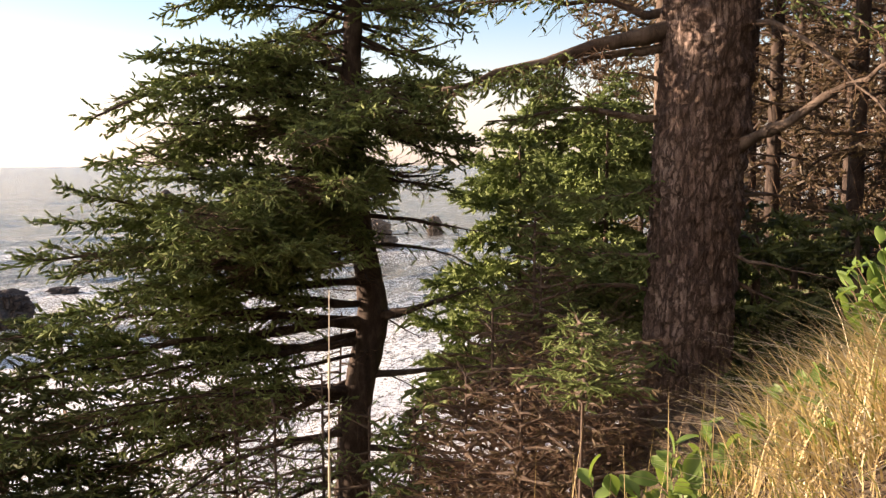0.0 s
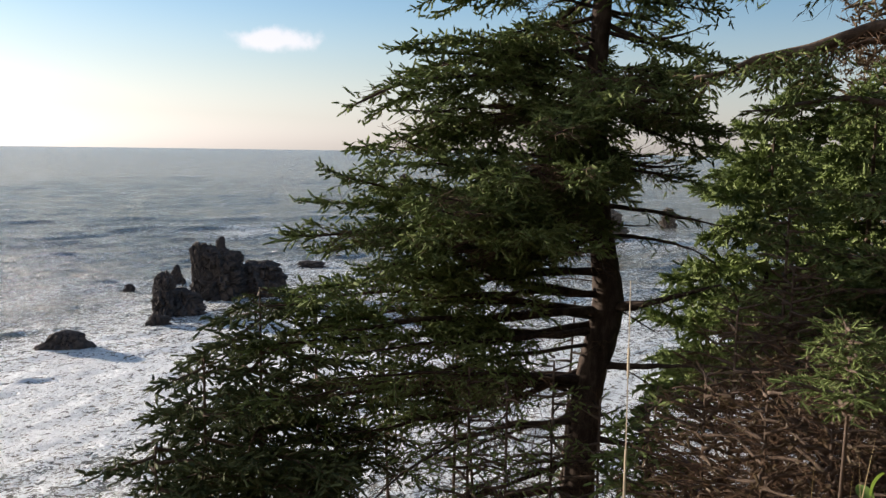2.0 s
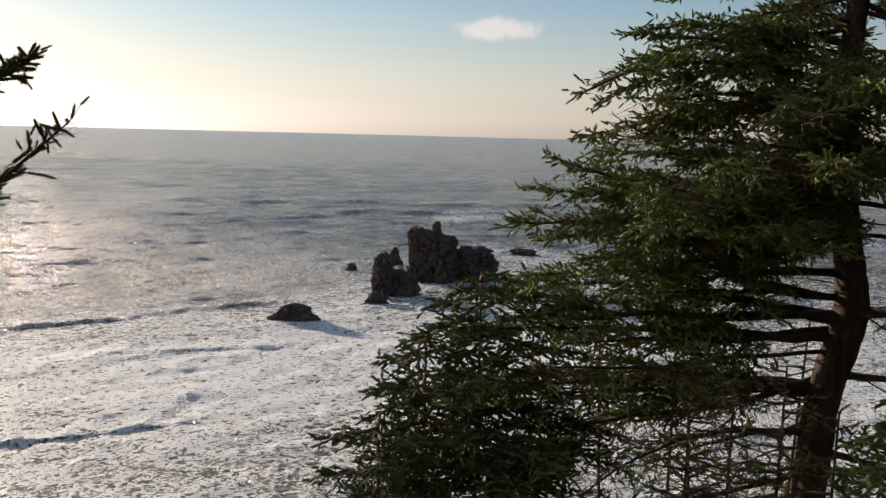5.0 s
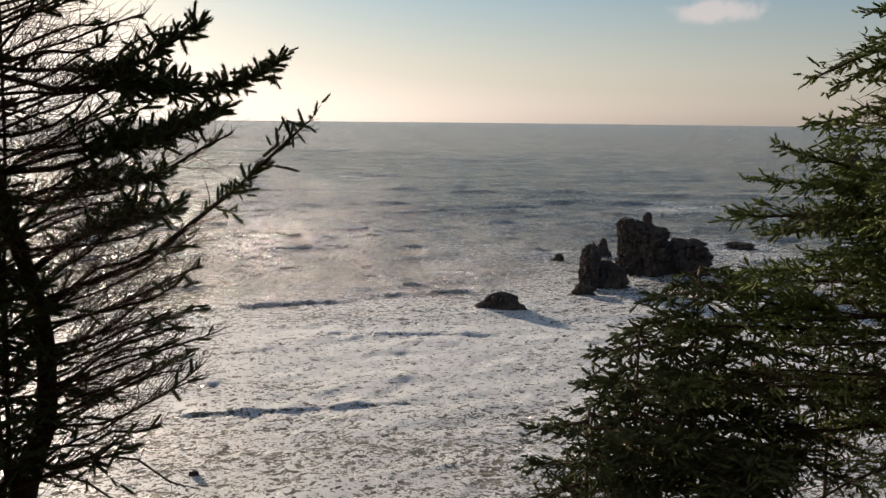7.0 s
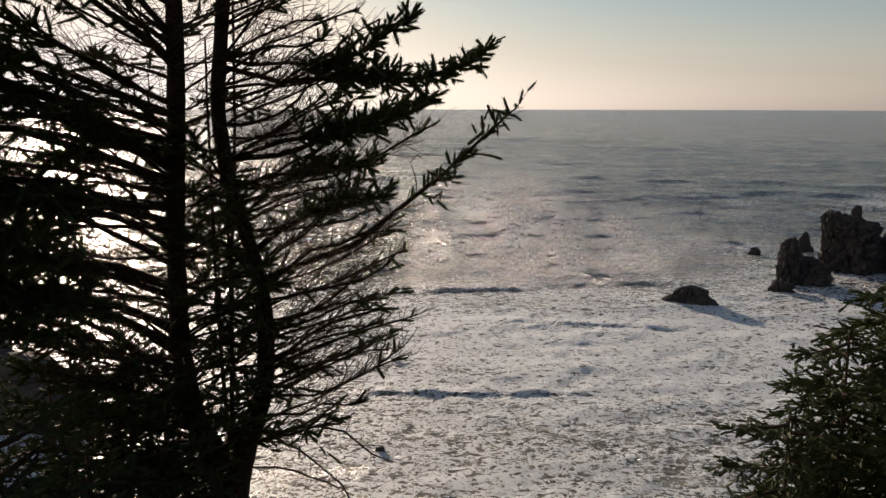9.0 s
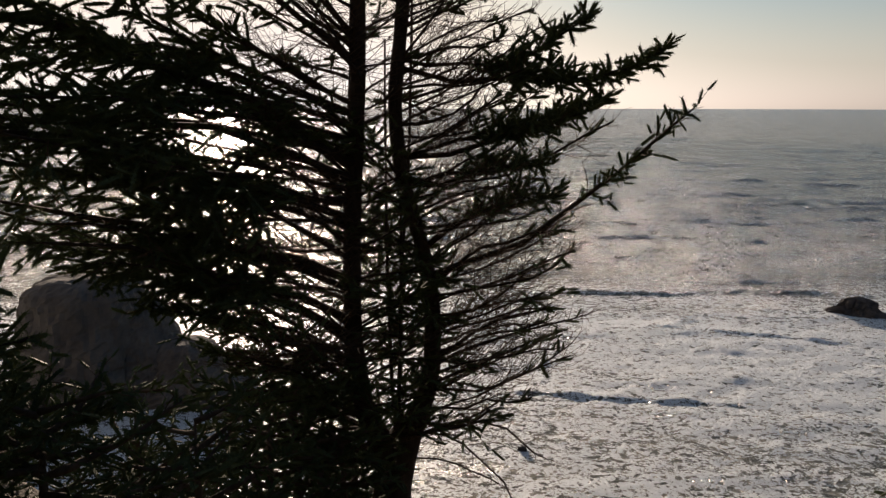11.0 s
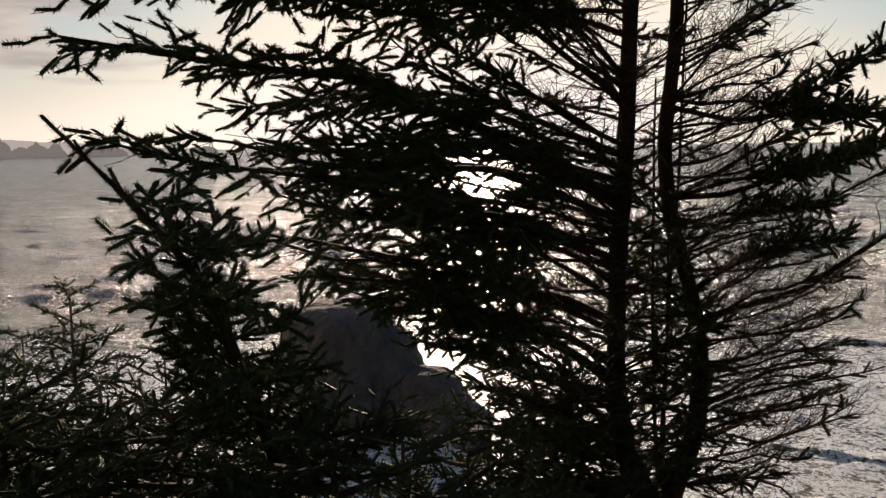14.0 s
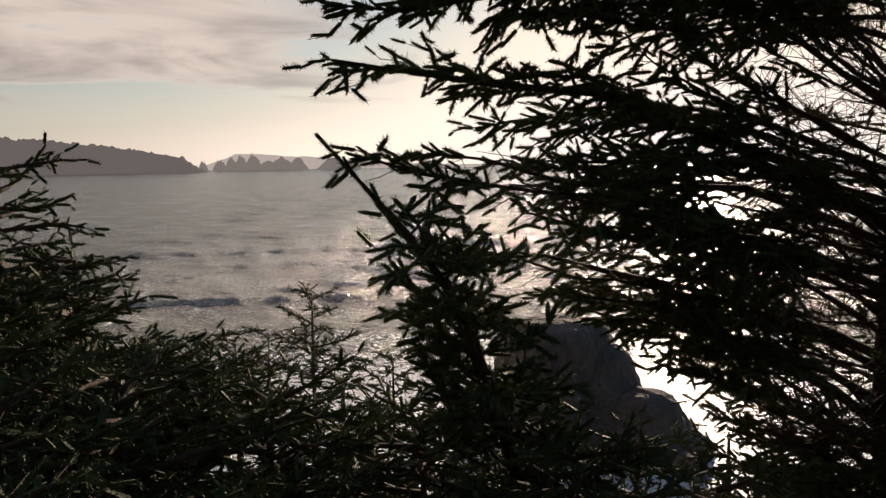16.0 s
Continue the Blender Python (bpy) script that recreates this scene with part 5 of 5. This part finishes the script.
for az, r, top, reach, seed, kind in ((5.5, 10.5, -2.9, 1.2, 111, "x"), (8.5, 11.2, -2.6, 1.3, 112, "x"), (11.5, 10.2, -2.7, 1.2, 113, "t"), (14.0, 10.8, -2.7, 1.2, 114, "t"), (2.5, 9.6, -2.7, 1.1, 116, "d")):
    young_spruce(az, r, top, reach, seed, "dark twiggy undergrowth on the slope below the brow", 30, kind, None, TWIG, low=top - 2.6, rad=0.035, rise=0.1, shapes=SHOOT_MID)
for az, r, top, reach, seed in ((27.5, 11.6, -1.75, 1.7, 101), (31.0, 11.4, -2.6, 1.3, 102), (24.0, 12.4, -1.9, 1.5, 103), (34.0, 10.8, -3.5, 0.9, 104)):
    young_spruce(az, r, top, reach, seed, "dense dark young spruce below the brow", 30, "d", NEEDLE_SHADED, None, low=top - 3.2, rad=0.06, rise=-0.1, shapes=SHOOT_MID, reach_top=0.6)

# the stand to the north: one spruce copied, bare below
stand = young_spruce(-24, 19, 9.0, 1.9, 91, "forest spruce with bare lower trunk and brown dead twigs", 44, "w", NEEDLE_BROWN, DEAD_TWIG, low=-2.4, rad=0.15, rise=-0.1, reach_top=1.4, bark=SHADE_BARK)
tagged(stand, group="spruces of the stand")
rs_ = np.random.default_rng(9)
for az, r in ((-20.5, 17), (-22, 23), (-26.5, 22), (-29, 18), (-18, 27), (-24, 30), (-30, 28), (-33, 21), (-16, 33), (-27, 36), (-21, 40), (-13, 38), (-19.3, 20.5), (-25, 16), (-31, 24), (-23, 26), (-28, 15)):
    p = bearing(az, r, ground_at(az, r) - 0.3)
    copy_thing(stand, pose(p.x, p.y, p.z, 0, 0, rs_.uniform(0, 360)))
ferns = young_spruce(-21, 13.5, -0.9, 1.6, 95, "low green spruce undergrowth in the stand", 14, "d", FERN, None, low=-3.0, rise=0.1, name="undergrowth_spruce")
tagged(ferns, group="undergrowth of the stand")
for az, r, s in ((-25, 12.5, 0), (-29, 13, 50), (-17, 15, 120), (-23, 17, 200), (-32, 12, 260), (-19.5, 12.0, 80)):
    p = bearing(az, r, ground_at(az, r) - 0.3)
    copy_thing(ferns, pose(p.x, p.y, p.z, 0, 0, s))



# the woods behind, too far to tell tree from tree
woods_rng = np.random.default_rng(123)
count = 24000
w_az, w_r = woods_rng.uniform(-60, -9, count), woods_rng.uniform(30, 58, count)
w_z = woods_rng.uniform(-14, 16, count)
w_pos = np.stack([-np.sin(np.radians(w_az)) * w_r, np.cos(np.radians(w_az)) * w_r, w_z], 1)
# unseen woods added behind the viewpoint, to cut the sky light from there
back_az, back_r = woods_rng.uniform(-150, -60, 6000), woods_rng.uniform(9, 26, 6000)
back = np.stack([-np.sin(np.radians(back_az)) * back_r, np.cos(np.radians(back_az)) * back_r, land_height(back_az, back_r) + woods_rng.uniform(0, 14, 6000)], 1)
w_pos, count = np.concatenate([w_pos, back]), count + 6000
w_size = np.concatenate([woods_rng.uniform(2.5, 5.5, count - 6000), woods_rng.uniform(4, 8, 6000)])
wv, wt = place_shoots(w_pos, woods_rng.normal(0, 1, (count, 3)) * np.array([1, 1, 0.6]), w_size, SHOOT_WOODS, woods_rng)
tagged(new("far_woods", tri_mesh("far_woods", wv, wt, NEEDLE_BROWN)), "dense brown-green spruce woods far back in shade, unseen ones added to block sky", "woods", kind="stuff")

# ---- grass and leaves at the brow ----
def blades(name, spots, rng, lo, hi, width, mat, label, curve=0.9, wind=(0.12, -0.05)):
    """Grass as bent, tapering blades, all in one mesh."""
    n = len(spots)
    h = rng.uniform(lo, hi, n)
    a = rng.uniform(0, 2 * np.pi, n)
    lean = np.stack([np.cos(a), np.sin(a), np.zeros(n)], 1) * (rng.uniform(0.05, curve, n) * h)[:, None] + np.array([wind[0], wind[1], 0]) * h[:, None]
    side = np.stack([-np.sin(a), np.cos(a), np.zeros(n)], 1) * (width * rng.uniform(0.6, 1.3, n))[:, None] / 2
    rows = []
    for u, w in ((0, 1.0), (0.35, 0.9), (0.7, 0.6)):
        c = spots + np.array([0, 0, 1.0]) * (h * (u - 0.25 * curve * u * u))[:, None] + lean * u * u
        rows += [c - side * w, c + side * w]
    rows.append(spots + np.array([0, 0, 1.0]) * (h * (1 - 0.25 * curve))[:, None] + lean)
    v = np.stack(rows, 1)
    t0 = np.array([[0, 1, 3], [0, 3, 2], [2, 3, 5], [2, 5, 4], [4, 5, 6]])
    t = (np.arange(n) * 7)[:, None, None] + t0[None]
    ob = new(name, tri_mesh(name, v.reshape(-1, 3), t.reshape(-1, 3), mat))
    return tagged(ob, label, "grass", kind="stuff")


def scatter(rng, n, az0, az1, r0, r1):
    az, r = rng.uniform(az0, az1, n), np.sqrt(rng.uniform(r0 ** 2, r1 ** 2, n))
    return np.stack([-np.sin(np.radians(az - 0.76)) * r, np.cos(np.radians(az - 0.76)) * r, land_height((az + 180) % 360 - 180, r) - 0.02], 1)


g = np.random.default_rng(77)
blades("grass", scatter(g, 9500, -46, -17.5, 1.9, 3.9), g, 0.12, 0.38, 0.0052, GRASS, "long dry golden grass on the bank", 1.3, (-0.22, -0.12))
blades("grass", scatter(g, 5500, -46, -17, 1.9, 3.9), g, 0.10, 0.34, 0.0042, STRAW, "bleached straw matted in the bank", 1.7, (-0.15, -0.2))
blades("grass", scatter(g, 3200, -46, -17, 1.9, 3.9), g, 0.12, 0.36, 0.0052, GRASS_GREEN, "green grass among dry blades on the bank", 1.1, (-0.2, -0.1))
blades("grass", scatter(g, 90, -40, -19, 2.8, 3.9), g, 0.35, 0.55, 0.0032, STRAW, "tall seeding grass stalks on the bank", 0.30, (-0.15, 0.0))
blades("grass", scatter(g, 1500, -18, 16, 2.0, 3.0), g, 0.1, 0.4, 0.005, GRASS, "sparse dry grass at the edge of the brow", 0.5)
blades("grass", scatter(g, 1200, -25, -15, 2.6, 5.5), g, 0.15, 0.5, 0.006, GRASS, "dry grass behind the bank")
blades("grass", scatter(g, 2200, -15, -2, 2.4, 4.6), g, 0.15, 0.42, 0.005, GRASS_GREEN, "short green grass at the edge of the brow")
blades("grass", scatter(g, 300, 112, 135, 5, 14), g, 0.2, 0.6, 0.010, GRASS, "dry grass on a brown slope")
blades("grass", scatter(g, 2600, -20, -6, 2.5, 5.0), g, 0.10, 0.34, 0.006, NEEDLE_BROWN, "withered brown litter and stems below the bank", 1.2)
stalks = scatter(g, 80, -14, 13, 2.2, 3.0)
blades("grass_stalks", stalks, g, 0.30, 0.7, 0.0032, GRASS, "bare dry grass stalks", 0.12, (0.04, 0))


def grass_stem():
    """A single tall pale stem, close by."""
    path = np.array([(-0.182, 1.723, -1.55), (-0.187, 1.763, -0.95), (-0.19, 1.79, -0.47), (-0.197, 1.879, -0.22)])
    u = np.linspace(0, 3, 16)
    p = np.stack([np.interp(u, range(4), path[:, k]) for k in range(3)], 1)
    stem = thing("grass_stem", (-0.182, 1.723, -1.55), "single tall pale dry grass stem", "grass")
    v, t = tube(p, np.linspace(0.0016, 0.0009, 16), 6)
    part_np("stalk", v, t, STRAW, stem)
    for k in (5, 9, 12):
        v, t = tube(p[k:k + 2] * 0.9 + p[k:k + 1] * 0.1, [0.0025, 0.0023], 6)
        part_np("node", v, t, STRAW, stem)


grass_stem()


def leaf_mesh():
    """A leathery oval leaf with a folded midrib, about 8 cm."""
    v, f = [], []
    n = 8
    for i in range(n + 1):
        u = i / n
        w = 0.024 * math.sin(math.pi * min(1, u * 0.97 + 0.02)) ** 0.75
        z = 0.012 * math.sin(u * 2.6)
        v += [(u * 0.085, -w, z + 0.007), (u * 0.085, 0, z), (u * 0.085, w, z + 0.007)]
    for i in range(n):
        a = i * 3
        f += [(a, a + 3, a + 4, a + 1), (a + 1, a + 4, a + 5, a + 2)]
    return tri_mesh("leaf", v, f, SALAL, True)


LEAF = leaf_mesh()


def salal(az, r, height, count, seed, label, spread=0.22):
    rr = np.random.default_rng(seed)
    p = bearing(az - 0.76, r, ground_at(az, r) - 0.03)
    plant = thing("salal_shrub", p, label, "shrub", "salal shrubs on the brow")
    stems = max(3, count // 7)
    k = 0
    for s in range(stems):
        hd, ln = rr.uniform(0, 360), height * rr.uniform(0.7, 1.1)
        path = limb_path(p, hd, spread * rr.uniform(0.3, 1.0), ln, 0.03, 0.02, rr, 8, 0.1)
        v, t = tube(path, np.linspace(0.004, 0.0018, 8), 5)
        part_np("stem", v, t, TWIG, plant)
        for i in range(count // stems):
            u = 1 - 0.75 * (i / max(1, count // stems)) ** 1.2
            q = np.array([np.interp(u * 7, range(8), path[:, m]) for m in range(3)]) - np.array(p)
            lf = new("leaf", LEAF)
            lf.parent = plant
            sc = rr.uniform(0.5, 0.95)
            lf.matrix_basis = Matrix.LocRotScale(q, Euler((rr.normal(0, 0.5), -rr.uniform(-0.1, 1.2), rr.uniform(0, 6.28))), (sc, sc, sc))


for az, r, h, n, seed in ((-10.0, 2.75, 0.36, 35, 1), (-12.3, 2.7, 0.38, 35, 2), (-8.3, 2.8, 0.32, 28, 3), (-17.8, 2.8, 0.20, 28, 4), (-19.4, 2.8, 0.20, 28, 5), (-14.0, 2.5, 0.26, 28, 11), (-24.0, 3.0, 0.36, 42, 6), (-25.8, 2.8, 0.38, 42, 7), (-27.5, 2.7, 0.36, 42, 8), (-22.5, 3.2, 0.34, 28, 9), (2.2, 2.45, 0.5, 5, 10), (-26, 2.2, 0.3, 28, 12), (-14.4, 3.1, 0.20, 42, 13), (-15.2, 3.0, 0.24, 42, 14), (-24.8, 3.3, 0.46, 63, 15), (-26.4, 3.2, 0.46, 63, 16), (-23.4, 3.4, 0.40, 42, 17), (-28.2, 3.1, 0.44, 49, 18), (-11.2, 2.5, 0.30, 35, 19), (-9.2, 2.5, 0.26, 28, 20)):
    salal(az, r, h, n, seed, "glossy green salal shrub at the brow")

# low cover on the slopes and on the brow behind
cover_rng = np.random.default_rng(88)
c_az = np.concatenate([cover_rng.uniform(18, 66, 3000), cover_rng.uniform(128, 320, 3500)])
c_r = np.concatenate([np.sqrt(cover_rng.uniform(6.0 ** 2, 24.0 ** 2, 3000)), np.sqrt(cover_rng.uniform(2.6 ** 2, 16.0 ** 2, 3500))])
c_signed = (c_az + 180) % 360 - 180
c_pos = np.stack([-np.sin(np.radians(c_az)) * c_r, np.cos(np.radians(c_az)) * c_r, land_height(c_signed, c_r) + cover_rng.uniform(0.0, 0.12, len(c_az))], 1)
c_dir = cover_rng.normal(0, 0.6, (len(c_az), 3)) + np.array([0, 0, 0.8])
cv, ct = place_shoots(c_pos, c_dir, cover_rng.uniform(1.5, 4.0, len(c_az)), SHOOT_FAR, cover_rng)
tagged(new("undergrowth", tri_mesh("undergrowth", cv, ct, FERN)), "low green undergrowth covering the coastal slope", "undergrowth", kind="stuff")
blades("grass", scatter(cover_rng, 9000, 134, 300, 0.7, 7.0), cover_rng, 0.05, 0.16, 0.007, GRASS_GREEN, "short trodden grass on the brow", 1.2)
blades("grass", scatter(cover_rng, 7000, 134, 300, 0.7, 7.0), cover_rng, 0.05, 0.18, 0.007, NEEDLE_BROWN, "withered litter on the brow", 1.4)
